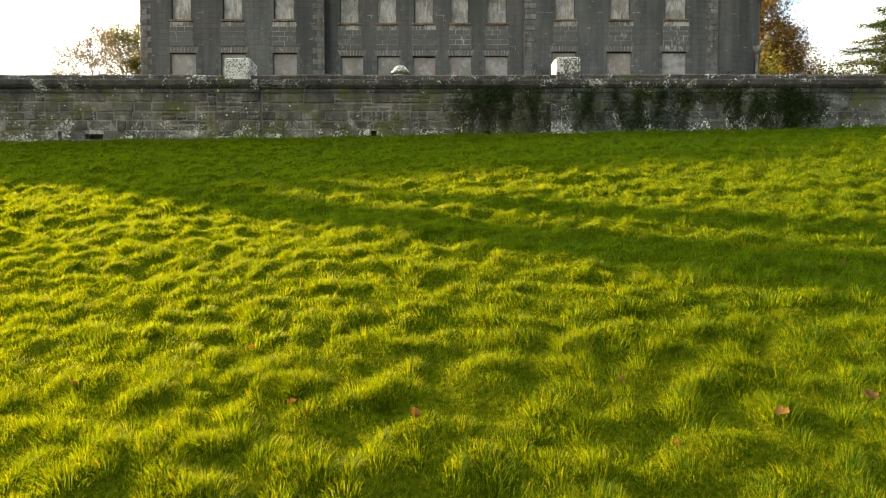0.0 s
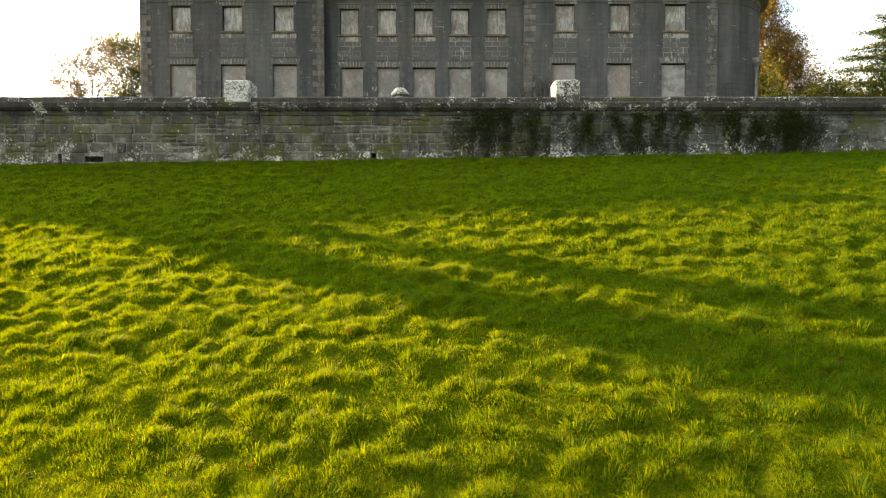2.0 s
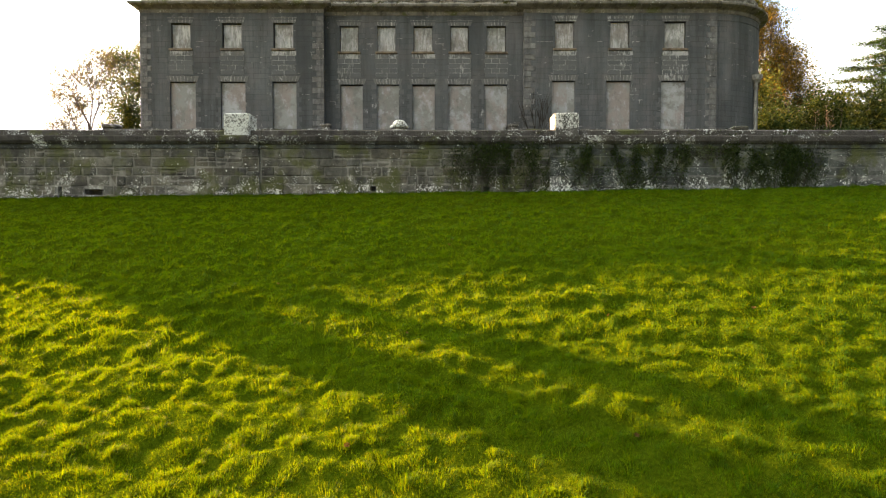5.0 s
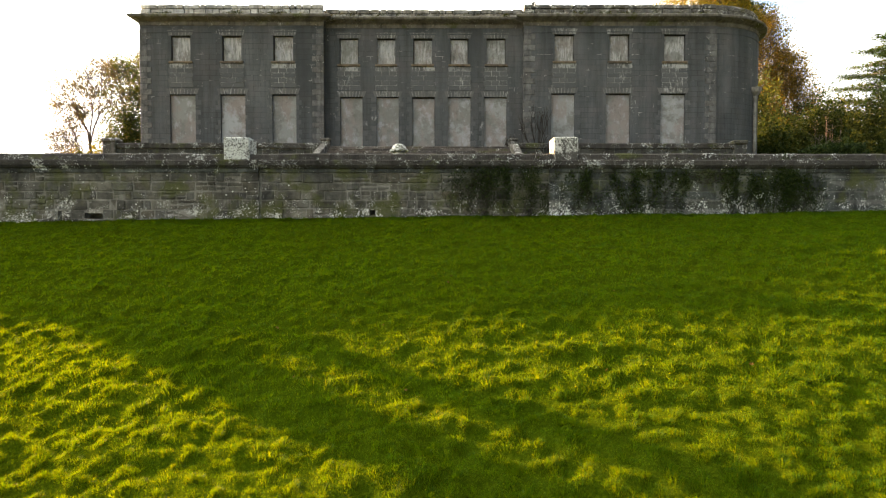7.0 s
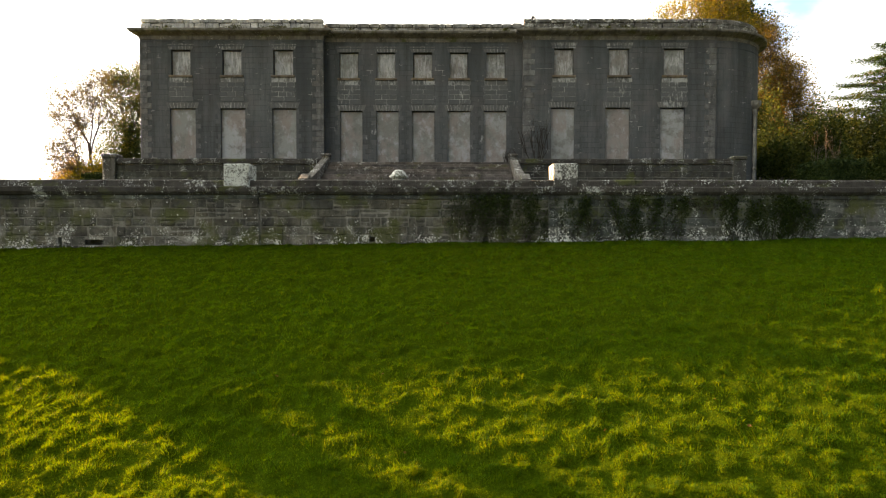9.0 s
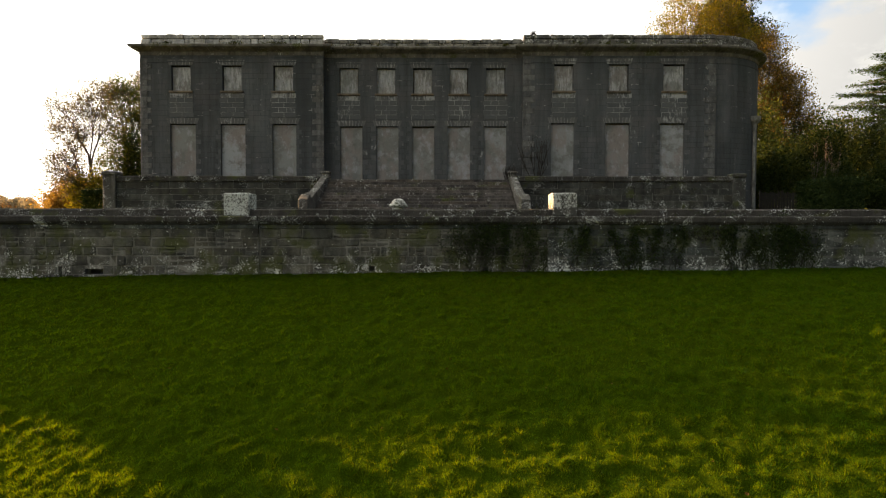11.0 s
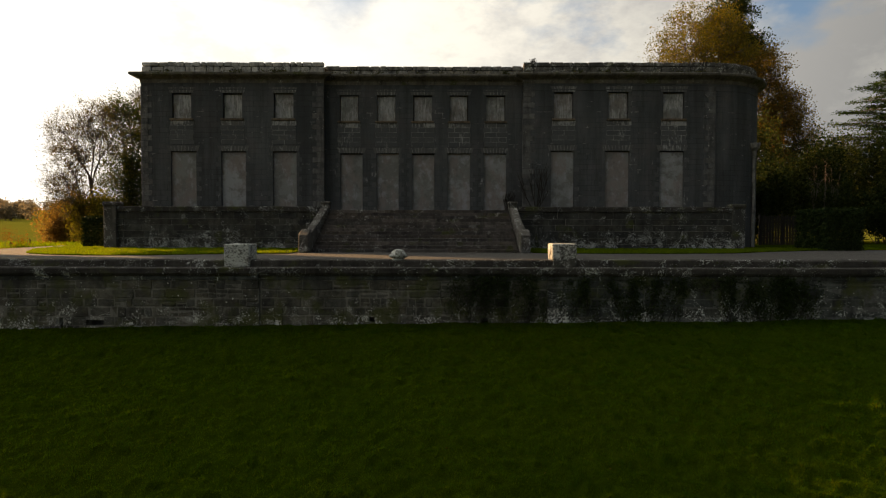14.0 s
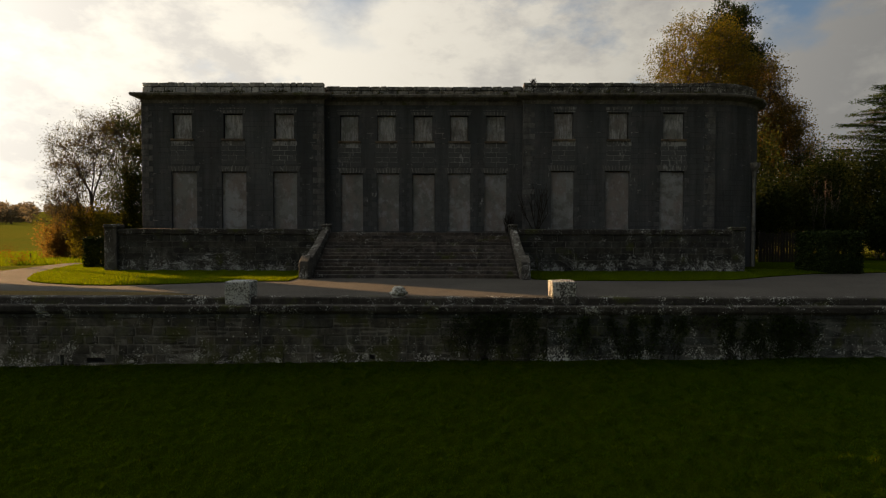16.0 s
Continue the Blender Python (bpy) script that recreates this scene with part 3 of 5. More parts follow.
GROUND_WIN = (2.12, 5.70)
UPPER_WIN = (7.61, 9.13)
left_low = [(px(302), px(347)), (px(391.5), px(435)), (px(483), px(525))]
left_up = [(px(305), px(339)), (px(395), px(429)), (px(485), px(520))]
mid_low = [(px(a, CENTRE), px(b, CENTRE)) for a, b in ((603, 642), (667, 706), (730, 769.5), (793, 833), (857, 897))]
mid_up = [(px(a, CENTRE), px(b, CENTRE)) for a, b in ((602, 635), (668, 700), (732, 765), (797, 829), (861, 894.5))]
right_low = [(px(976), px(1017)), (px(1072), px(1115)), (px(1169), px(1212))]
right_up = [(px(981), px(1015)), (px(1077.5), px(1113)), (px(1174), px(1211.5))]
SECTIONS = (("wall", WING_L, WING_LR, FACADE, left_low, left_up, 0.0, 0.0, 0.0), ("wall", WING_LR, WING_RL, CENTRE, mid_low, mid_up, -0.055, -0.06, -0.02), ("wall", WING_RL, WING_R, FACADE, right_low, right_up, 0.06, 0.01, 0.09))
rng = random.Random(4)
for name, x0, x1, y, low, up, low_dz, sill_dz, top_dz in SECTIONS:
    holes = [(a, b, GROUND_WIN[0], GROUND_WIN[1] + low_dz) for a, b in low] + [(a, b, UPPER_WIN[0] + sill_dz, UPPER_WIN[1] + top_dz) for a, b in up]
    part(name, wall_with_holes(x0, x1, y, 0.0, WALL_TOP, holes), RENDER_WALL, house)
    for k, (a, b, c, d) in enumerate(holes):
        win = new("window")
        win.parent = house
        tagged(win, label="blocked window opening, filled with pale stained render")
        ground_floor = k < len(low)
        gap = rng.uniform(0.03, 0.075)
        bm = block(a + (0.0 if ground_floor else rng.uniform(0.0, 0.05)), b - (0.0 if ground_floor else rng.uniform(0.0, 0.05)), y + (0.13 if ground_floor else 0.16), y + 0.4, c, d - gap, 0.008, 0.006, rng)
        part("infill", bm, INFILL if ground_floor else INFILL_UPPER, win)
        part("arch_bed", block(a - 0.1, b + 0.1, y - 0.01, y + 0.05, d + 0.004, d + 0.33), LIME_JOINT, win, "leached lime mortar")
        # flat arch of voussoirs
        n = 9 if ground_floor else 7
        for i in range(n):
            u0, u1 = a - 0.12 + (b - a + 0.24) * i / n, a - 0.12 + (b - a + 0.24) * (i + 1) / n
            t0, t1 = (i / n - 0.5) * 0.22, ((i + 1) / n - 0.5) * 0.22
            vb = blank()
            h = 0.34 + (0.04 if i == n // 2 else 0.0)
            f = [vb.verts.new(p) for p in ((u0 + 0.011, y - 0.022, d + 0.004), (u1 - 0.011, y - 0.022, d + 0.004), (u1 + t1 - 0.011, y - 0.022, d + h), (u0 + t0 + 0.011, y - 0.022, d + h))]
            face = vb.faces.new(f)
            ext = bmesh.ops.extrude_face_region(vb, geom=[face])
            for v in [g for g in ext["geom"] if isinstance(g, bmesh.types.BMVert)]:
                v.co.y += 0.06
            bmesh.ops.recalc_face_normals(vb, faces=vb.faces[:])
            part("voussoir", vb, STONE_LINTEL, win)
        if ground_floor:
            part("sill", block(a - 0.08, b + 0.08, y - 0.07, y + 0.2, c - 0.02, c + 0.07, 0.012), STONE_QUOIN, win)
            zz, row = c + 0.06, 0
            while zz < d - 0.05:
                for e, o in ((a, -1), (b, 1)):
                    far = e + o * (0.14 + 0.15 * ((row + (o > 0)) % 2) + rng.uniform(0, 0.05))
                    if rng.random() < 0.7:
                        part("reveal_stone", block(min(e + o * 0.004, far), max(e + o * 0.004, far), y - 0.014, y + 0.06, zz + 0.008, min(zz + 0.285, d) - 0.008, 0.008, 0.005, rng), STONE_REVEAL, win)
                zz += 0.29
                row += 1
        else:
            part("sill", block(a - 0.12, b + 0.12, y - 0.1, y + 0.22, c - 0.09, c + 0.03, 0.015), STONE_SILL, win, "thin projecting stone sill, rust-stained")
            part("bed_joint", block(a - 0.1, b + 0.1, y - 0.008, y + 0.05, c - 1.5, c - 0.1), LIME_JOINT, win, "leached lime mortar")
            for j in range(5):
                zz = c - 0.09 - 0.285 * (j + 1)
                m0 = 2 + (j % 2)
                w0, w1 = a - 0.1 - 0.08 * (j % 2), b + 0.1 + 0.08 * ((j + 1) % 2)
                for i in range(m0):
                    s0, s1 = w0 + (w1 - w0) * i / m0, w0 + (w1 - w0) * (i + 1) / m0
                    part("ashlar_block", block(s0 + 0.011, s1 - 0.011, y - 0.02, y + 0.05, zz + 0.012, zz + 0.276, 0.006), STONE_LIMED if j == 0 else STONE_REVEAL, win)

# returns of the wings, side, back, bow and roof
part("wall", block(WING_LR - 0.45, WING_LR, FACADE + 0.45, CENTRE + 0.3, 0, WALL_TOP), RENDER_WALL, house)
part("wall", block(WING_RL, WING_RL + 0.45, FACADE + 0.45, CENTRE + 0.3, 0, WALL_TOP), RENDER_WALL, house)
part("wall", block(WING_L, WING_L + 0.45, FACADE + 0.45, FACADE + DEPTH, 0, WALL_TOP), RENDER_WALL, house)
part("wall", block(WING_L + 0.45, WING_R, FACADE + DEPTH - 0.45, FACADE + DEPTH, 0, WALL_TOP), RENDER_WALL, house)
BOW_R, BOW_X, BOW_Y = 4.2, WING_R, FACADE + 0.12 + 4.2


def bow_path(r, n=40, a0=-90, a1=90):
    out = []
    for i in range(n + 1):
        a = radians(a0 + (a1 - a0) * i / n)
        out.append((BOW_X + r * math.cos(a), BOW_Y + r * math.sin(a), math.cos(a), math.sin(a)))
    return out


def bow_wall():
    """The round end, with two tall slots of windows cut in its flank."""
    bm = blank()
    z_levels = [0.0, 2.3, 5.7, 7.66, 9.12, WALL_TOP]
    n = 48
    slots = {(24, 1), (25, 1), (26, 1), (24, 3), (25, 3), (26, 3)}
    p = bow_path(BOW_R, n)
    q = bow_path(BOW_R - 0.4, n)
    for i in range(n):
        for j in range(5):
            if (i, j) in slots:
                src, inset = q, True
            else:
                src, inset = p, False
            a, b = src[i], src[i + 1]
            bm.faces.new([bm.verts.new(v) for v in ((a[0], a[1], z_levels[j]), (b[0], b[1], z_levels[j]), (b[0], b[1], z_levels[j + 1]), (a[0], a[1], z_levels[j + 1]))])
            if inset:
                for e, o in ((i, (i - 1, j)), (i + 1, (i + 1, j))):
                    if o not in slots:
                        bm.faces.new([bm.verts.new(v) for v in ((p[e][0], p[e][1], z_levels[j]), (q[e][0], q[e][1], z_levels[j]), (q[e][0], q[e][1], z_levels[j + 1]), (p[e][0], p[e][1], z_levels[j + 1]))])
                for zl in (z_levels[j], z_levels[j + 1]):
                    bm.faces.new([bm.verts.new((v[0], v[1], zl)) for v in (p[i], p[i + 1], q[i + 1], q[i])])
    bmesh.ops.remove_doubles(bm, verts=bm.verts[:], dist=0.0005)
    return bm


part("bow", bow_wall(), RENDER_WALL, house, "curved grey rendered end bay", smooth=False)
part("wall", block(WING_R - 0.45, WING_R - 0.003, FACADE + 0.45, FACADE + 0.9, 0, WALL_TOP), RENDER_WALL, house)
part("wall", block(WING_R - 0.45, WING_R, BOW_Y + BOW_R, FACADE + DEPTH - 0.45, 0, WALL_TOP), RENDER_WALL, house)
roof = blank()
box(roof, WING_L + 0.3, WING_R, FACADE + 0.5, FACADE + DEPTH - 0.3, WALL_TOP - 0.2, WALL_TOP + 0.1)
part("roof", roof, STONE_CORNICE, house, "flat roof behind the parapet")

CORNICE = [(-0.3, 9.72), (0.03, 9.72), (0.04, 9.92), (0.09, 9.96), (0.2, 10.0), (0.4, 10.07), (0.48, 10.12), (0.5, 10.22), (0.46, 10.27), (-0.3, 10.3)]
outer = [(WING_L, FACADE + DEPTH, -1, 0), (WING_L, FACADE, -0.999, -0.999), (WING_LR, FACADE, 0.999, -0.999), (WING_LR, CENTRE, 0.999, -0.999), (WING_RL, CENTRE, -0.999, -0.999), (WING_RL, FACADE, -0.999, -0.999), (WING_R, FACADE, 0.06, -1), *[(x, y, nx, ny) for x, y, nx, ny in bow_path(BOW_R)], (WING_R, FACADE + DEPTH, 1, 0)]
cornice = sweep(blank(), CORNICE, outer)
part("cornice", cornice, STONE_CORNICE, house, "mossy moulded stone cornice")
band = sweep(blank(), [(-0.1, 9.32), (0.025, 9.32), (0.025, 9.38), (-0.1, 9.38)], outer)
part("string_course", band, RENDER_WALL, house)


def parapet_row(x0, x1, y, z0, z1, seed, mat, joint=0.95, ragged=0.03):
    r = random.Random(seed)
    x = x0
    while x < x1 - 0.2:
        L = min(r.choice((0.4, 0.55, 0.7, 0.95)) * r.uniform(0.85, 1.15) * joint, x1 - x)
        if x1 - x - L < 0.35:
            L = x1 - x
        part("parapet_stone", block(x + r.uniform(0.014, 0.034), x + L - r.uniform(0.014, 0.034), y + r.uniform(-0.02, 0.03), y + 0.4, z0 + r.uniform(0.01, ragged), z1 - r.uniform(0.004, 0.03), 0.022, 0.02, r), mat, house)
        x += L


PARAPET_MATS = {1: STONE_PARAPET, 2: STONE_PARAPET_MIX, 3: STONE_PARAPET_DARK}
for x0, x1, y, dz, sd in ((WING_L, WING_LR, FACADE, 0.1, 1), (WING_LR + 0.02, WING_RL - 0.02, CENTRE + 0.05, 0.0, 2), (WING_RL, WING_R, FACADE, 0.12, 3)):
    parapet_row(x0, x1, y + 0.08, 10.3 + 0.0, 10.62 + dz, sd, PARAPET_MATS[sd], 1.1, 0.1)
    parapet_row(x0, x1, y + 0.08, 10.625 + dz, 10.885 + dz, sd + 10, PARAPET_MATS[sd])
for x0, x1, y, top in ((WING_L + 0.1, WING_LR - 0.1, FACADE, 10.93), (WING_LR - 0.1, WING_RL + 0.1, CENTRE, 10.83), (WING_RL + 0.1, WING_R, FACADE, 10.95)):
    part("parapet_core", block(x0, x1, y + 0.2, y + 0.46, 10.2, top), STONE_COPING, house)
bow_par = sweep(blank(), [(-0.5, 10.3), (-0.08, 10.3), (-0.08, 10.7), (-0.06, 10.72), (-0.06, 10.95), (-0.09, 10.99), (-0.5, 10.99)], bow_path(BOW_R))
part("parapet", bow_par, STONE_PARAPET_DARK, house, "curved parapet of the round end")
part("parapet", block(WING_L, WING_L + 0.4, FACADE + 0.5, FACADE + DEPTH, 10.3, 10.87), STONE_PARAPET, house)
part("parapet", block(WING_L + 0.4, WING_R, FACADE + DEPTH - 0.4, FACADE + DEPTH, 10.3, 10.87), STONE_PARAPET, house)

# downpipe on the flank of the round end
ang = radians(-47)
pipe_x, pipe_y = BOW_X + 4.29 * math.cos(ang), BOW_Y + 4.29 * math.sin(ang)


def tube(x, y, profile, n=10):
    bm = blank()
    rings = [[bm.verts.new((x + r * math.cos(2 * math.pi * i / n), y + r * math.sin(2 * math.pi * i / n), z)) for i in range(n)] for r, z in profile]
    for a, b in zip(rings, rings[1:]):
        for i in range(n):
            bm.faces.new((a[i], a[(i + 1) % n], b[(i + 1) % n], b[i]))
    bm.faces.new(rings[-1])
    bm.faces.new(list(reversed(rings[0])))
    bmesh.ops.recalc_face_normals(bm, faces=bm.faces[:])
    return bm


part("downpipe", tube(pipe_x, pipe_y, [(0.09, 0.0), (0.09, 2.2), (0.15, 2.22), (0.15, 2.36), (0.09, 2.38), (0.09, 5.5), (0.12, 5.56), (0.14, 5.9), (0.32, 6.1), (0.36, 6.25), (0.36, 6.38)], 12), STONE_PIPE, house, "pale lime-stained downpipe with a hopper")

# quoins
for xe, side in ((WING_L, 1), (WING_LR, -1), (WING_RL, 1), (WING_R, -1)):
    z = 2.1
    i = 0
    while z < 9.3:
        L = 0.66 if i % 2 else 0.42
        a, b = (xe - 0.02, xe + L) if side > 0 else (xe - L, xe + 0.02)
        if xe == WING_R:
            b = xe
        part("quoin", block(a, b, FACADE - 0.03, FACADE + 0.2, z + 0.01, min(z + 0.315, 9.53), 0.012), STONE_QUOIN, house)
        z += 0.325
        i += 1

# ---- podium in front of the house, and its stair ----
POD_Y = 31.2
podium = thing("podium", "raised stone terrace platform in front of the house", "platform")
STAIR_L, STAIR_R = -5.97, 3.5
STEPS, TREAD, RISE = 13, 0.354, 2.1 / 13
for x0, x1 in ((-17.75, STAIR_L - 0.5), (STAIR_R + 0.5, 15.95)):
    part("retaining_wall", block(x0, x1, POD_Y + 0.02, POD_Y + 0.5, 0.0, 2.02), MORTAR, podium, "lime-mortared core of the podium wall")
    for z0, z1, long_ in ((0.285, 0.62, 0.9), (0.62, 0.98, 1.05), (0.98, 1.3, 0.8), (1.3, 1.62, 1.1), (1.62, 1.975, 0.95)):
        x = x0
        while x < x1 - 0.05:
            L = min(rng.uniform(0.7, 1.3) * long_, x1 - x)
            if x1 - x - L < 0.3:
                L = x1 - x
            part("ashlar_block", block(x + 0.007, x + L - 0.007, POD_Y + rng.uniform(-0.012, 0.006), POD_Y + 0.1, z0 + 0.006, z1 - 0.006, 0.012, 0.006, rng), STONE_PODIUM, podium)
            x += L
    cop = sweep(blank(), [(-0.45, 1.98), (0.03, 1.98), (0.07, 2.02), (0.08, 2.24), (0.05, 2.28), (-0.45, 2.29)], [(x, POD_Y, 0, -1) for x in np.linspace(x0, x1, 16)])
    for v in cop.verts:
        v.co.z += 0.012 * math.sin(v.co.x * 1.9)
    part("coping", cop, STONE_COPING, podium)
    part("plinth_course", block(x0, x1, POD_Y - 0.06, POD_Y, 0.0, 0.28, 0.02), STONE_PODIUM, podium)
    part("paving", block(x0 + 0.02, x1 - 0.02, POD_Y + 0.5, FACADE, 0.0, 2.09), STONE_PODIUM, podium)
part("paving", block(STAIR_L - 0.5, STAIR_R + 0.5, POD_Y + 0.1, CENTRE, 0.0, 2.095), STONE_PODIUM, podium)
part("retaining_wall", block(-17.75, -17.3, POD_Y + 0.5, FACADE, 0.0, 2.27), STONE_PODIUM, podium)


def pillar(x0, x1, y0, y1, z1, parent, mat, cap=True):
    part("end_pier", block(x0, x1, y0, y1, 0.0, z1 - (0.22 if cap else 0.0), 0.02), mat, parent)
    if cap:
        part("pier_cap", block(x0 - 0.05, x1 + 0.05, y0 - 0.05, y1 + 0.05, z1 - 0.216, z1, 0.05), mat, parent, "worn grey pier cap")


pillar(-17.92, -17.25, POD_Y - 0.16, POD_Y + 0.55, 2.52, podium, STONE_CHEEK)
pillar(15.35, 16.0, POD_Y - 0.16, POD_Y + 0.5, 2.42, podium, STONE_PODIUM)

stair = thing("stone_stair", "broad flight of worn grey stone steps", "stair")
for i in range(STEPS):
    y0 = POD_Y - TREAD * (STEPS - 1 - i) - 0.12
    cut = [STAIR_L + 0.003, -3.1 + 0.7 * math.sin(i * 2.1), -0.4 + 0.8 * math.sin(i * 1.3 + 1), 1.9 + 0.5 * math.sin(i * 3.1), STAIR_R - 0.003]
    for a, b in zip(cut, cut[1:]):
        part("step_stone", block(a + 0.004, b - 0.004, y0 + 0.02 + rng.uniform(-0.01, 0.01), y0 + TREAD + 0.05, RISE * i, RISE * (i + 1) - 0.006, 0.014, 0.004, rng), STONE_STEP, stair)


def cheek(x0, x1):
    """A sloping side wall that ends in a raked newel block."""
    prof = [(POD_Y + 0.1, 0.0), (POD_Y + 0.1, 2.22), (POD_Y - 0.35, 2.2), (POD_Y - 2.2, 1.52), (POD_Y - 3.9, 0.98), (POD_Y - 4.35, 0.9), (POD_Y - 4.35, 0.0)]
    bm = blank()
    ring = [[bm.verts.new((x, y, z)) for y, z in prof] for x in (x0, x1)]
    bm.faces.new(ring[0])
    bm.faces.new(list(reversed(ring[1])))
    for i in range(len(prof)):
        j = (i + 1) % len(prof)
        bm.faces.new((ring[0][i], ring[0][j], ring[1][j], ring[1][i]))
    bmesh.ops.recalc_face_normals(bm, faces=bm.faces[:])
    bmesh.ops.bevel(bm, geom=bm.edges[:], offset=0.025, segments=1, affect="EDGES")
    return bm


for x0, x1, n0, n1 in ((STAIR_L - 0.42, STAIR_L - 0.05, -6.42, -5.99), (STAIR_R + 0.05, STAIR_R + 0.42, 3.52, 3.95)):
    part("cheek_wall", cheek(x0, x1), STONE_CHEEK, stair, "sloping lichen-pale cheek wall")
    nb = block(n0, n1, POD_Y - 5.05, POD_Y - 4.4, 0.0, 0.88, 0.03)
    for v in nb.verts:
        if v.co.z > 0.6:
            v.co.z += 0.28 * (v.co.y - (POD_Y - 5.05)) / 0.65 - 0.08
    part("newel_block", nb, STONE_CHEEK, stair, "raked newel block")
    part("top_pier", block(x0 - 0.03, x1 + 0.03, POD_Y - 0.02, POD_Y + 0.4, 2.0, 2.4, 0.02), STONE_CHEEK, stair)
    part("pier_cap", block(x0 - 0.07, x1 + 0.07, POD_Y - 0.06, POD_Y + 0.44, 2.403, 2.55, 0.04), STONE_CHEEK, stair)

# ---- piers and finial stub on the terrace wall ----
for x0, x1, dz in ((-6.79, -6.0, 0.0), (3.46, 4.22, 0.02)):
    bm = block(x0, x1, 18.22, 19.0, -0.17, 0.56 + dz, 0.03, 0.012, rng)
    bmesh.ops.subdivide_edges(bm, edges=bm.edges[:], cuts=2, use_grid_fill=True)
    for v in bm.verts:
        v.co += 0.012 * Vector(noise.noise_vector(v.co * 4.0))
    pier = tagged(new("stone_pier", mesh_of("stone_pier", bm, STONE_PALE if x0 < 0 else STONE_PIER)), "square limestone pier crusted with pale lichen on the wall", "pier", "piers on the terrace wall")
stub = thing("urn_stub", "broken dome-shaped urn base on the wall coping", "urn")


def lathe(profile, n, cx, cy):
    bm = blank()
    rings = [[bm.verts.new((cx + r * math.cos(2 * math.pi * i / n), cy + r * math.sin(2 * math.pi * i / n), z)) for i in range(n)] for r, z in profile]
    for a, b in zip(rings, rings[1:]):
        for i in range(n):
            bm.faces.new((a[i], a[(i + 1) % n], b[(i + 1) % n], b[i]))
    bm.faces.new(rings[-1])
    bm.faces.new(list(reversed(rings[0])))
    bmesh.ops.recalc_face_normals(bm, faces=bm.faces[:])
    return bm


part("foot", lathe([(0.2, 0.02), (0.2, 0.12), (0.26, 0.14)], 12, -1.37, 18.55), STONE_PALE, stub)
part("dome", lathe([(0.29, 0.142), (0.3, 0.21), (0.23, 0.25), (0.2, 0.33), (0.14, 0.38), (0.06, 0.4)], 12, -1.37, 18.55), STONE_PALE, stub, "lichen-white dome", True)


# ---- grass ----
GRASS = foliage("grass_blades", ((0.0, (0.014, 0.058, 0.001)), (0.5, (0.024, 0.077, 0.001)), (0.97, (0.042, 0.1, 0.002)), (1.0, (0.065, 0.11, 0.006))), 0.58, 0.6, 0.06, (4.1, 1.97, 0.45))
MOWN = foliage("mown_grass", ((0.0, (0.05, 0.11, 0.003)), (0.5, (0.075, 0.15, 0.004)), (1.0, (0.11, 0.18, 0.006))), 0.58, 0.6, 0.06, (2.8, 1.9, 0.5))


def blades(rng, x, y, z, length, width, lean, tri_only):
    """Many blades of grass as one set of triangles."""
    n = len(x)
    a = rng.uniform(0, 2 * math.pi, n)
    face = rng.uniform(0, math.pi, n)
    dx, dy = np.cos(face) * width / 2, np.sin(face) * width / 2
    tip = length * lean * rng.uniform(0.3, 1.3, n)
    tx, ty = np.cos(a) * tip, np.sin(a) * tip
    tz = length * np.sqrt(np.clip(1 - (lean * 0.8) ** 2, 0.15, 1)) * rng.uniform(0.75, 1.1, n)
    base = z - 0.012
    P = lambda px_, py_, pz_: np.stack([px_, py_, pz_], -1)
    if tri_only:
        V = np.stack([P(x - dx, y - dy, base), P(x + dx, y + dy, base), P(x + tx, y + ty, z + tz)], 1)
        F = np.arange(3 * n).reshape(n, 3)
        return V.reshape(-1, 3), F
    m = 0.55
    V = np.stack([P(x - dx, y - dy, base), P(x + dx, y + dy, base), P(x + tx * 0.3 - dx * 0.75, y + ty * 0.3 - dy * 0.75, z + tz * m), P(x + tx * 0.3 + dx * 0.75, y + ty * 0.3 + dy * 0.75, z + tz * m), P(x + tx, y + ty, z + tz)], 1)
    b = 5 * np.arange(n)[:, None]
    F = np.concatenate([b + np.array([0, 1, 3]), b + np.array([0, 3, 2]), b + np.array([2, 3, 4])], 0)
    return V.reshape(-1, 3), F


def tuft_field(x, y):
    """0 in the hollows, 1 on the tussocks."""
    return np.clip(0.5 + 1.3 * wave(x, y, 31, 0.045) + 1.9 * wave(x, y, 5, 0.072), 0, 1)


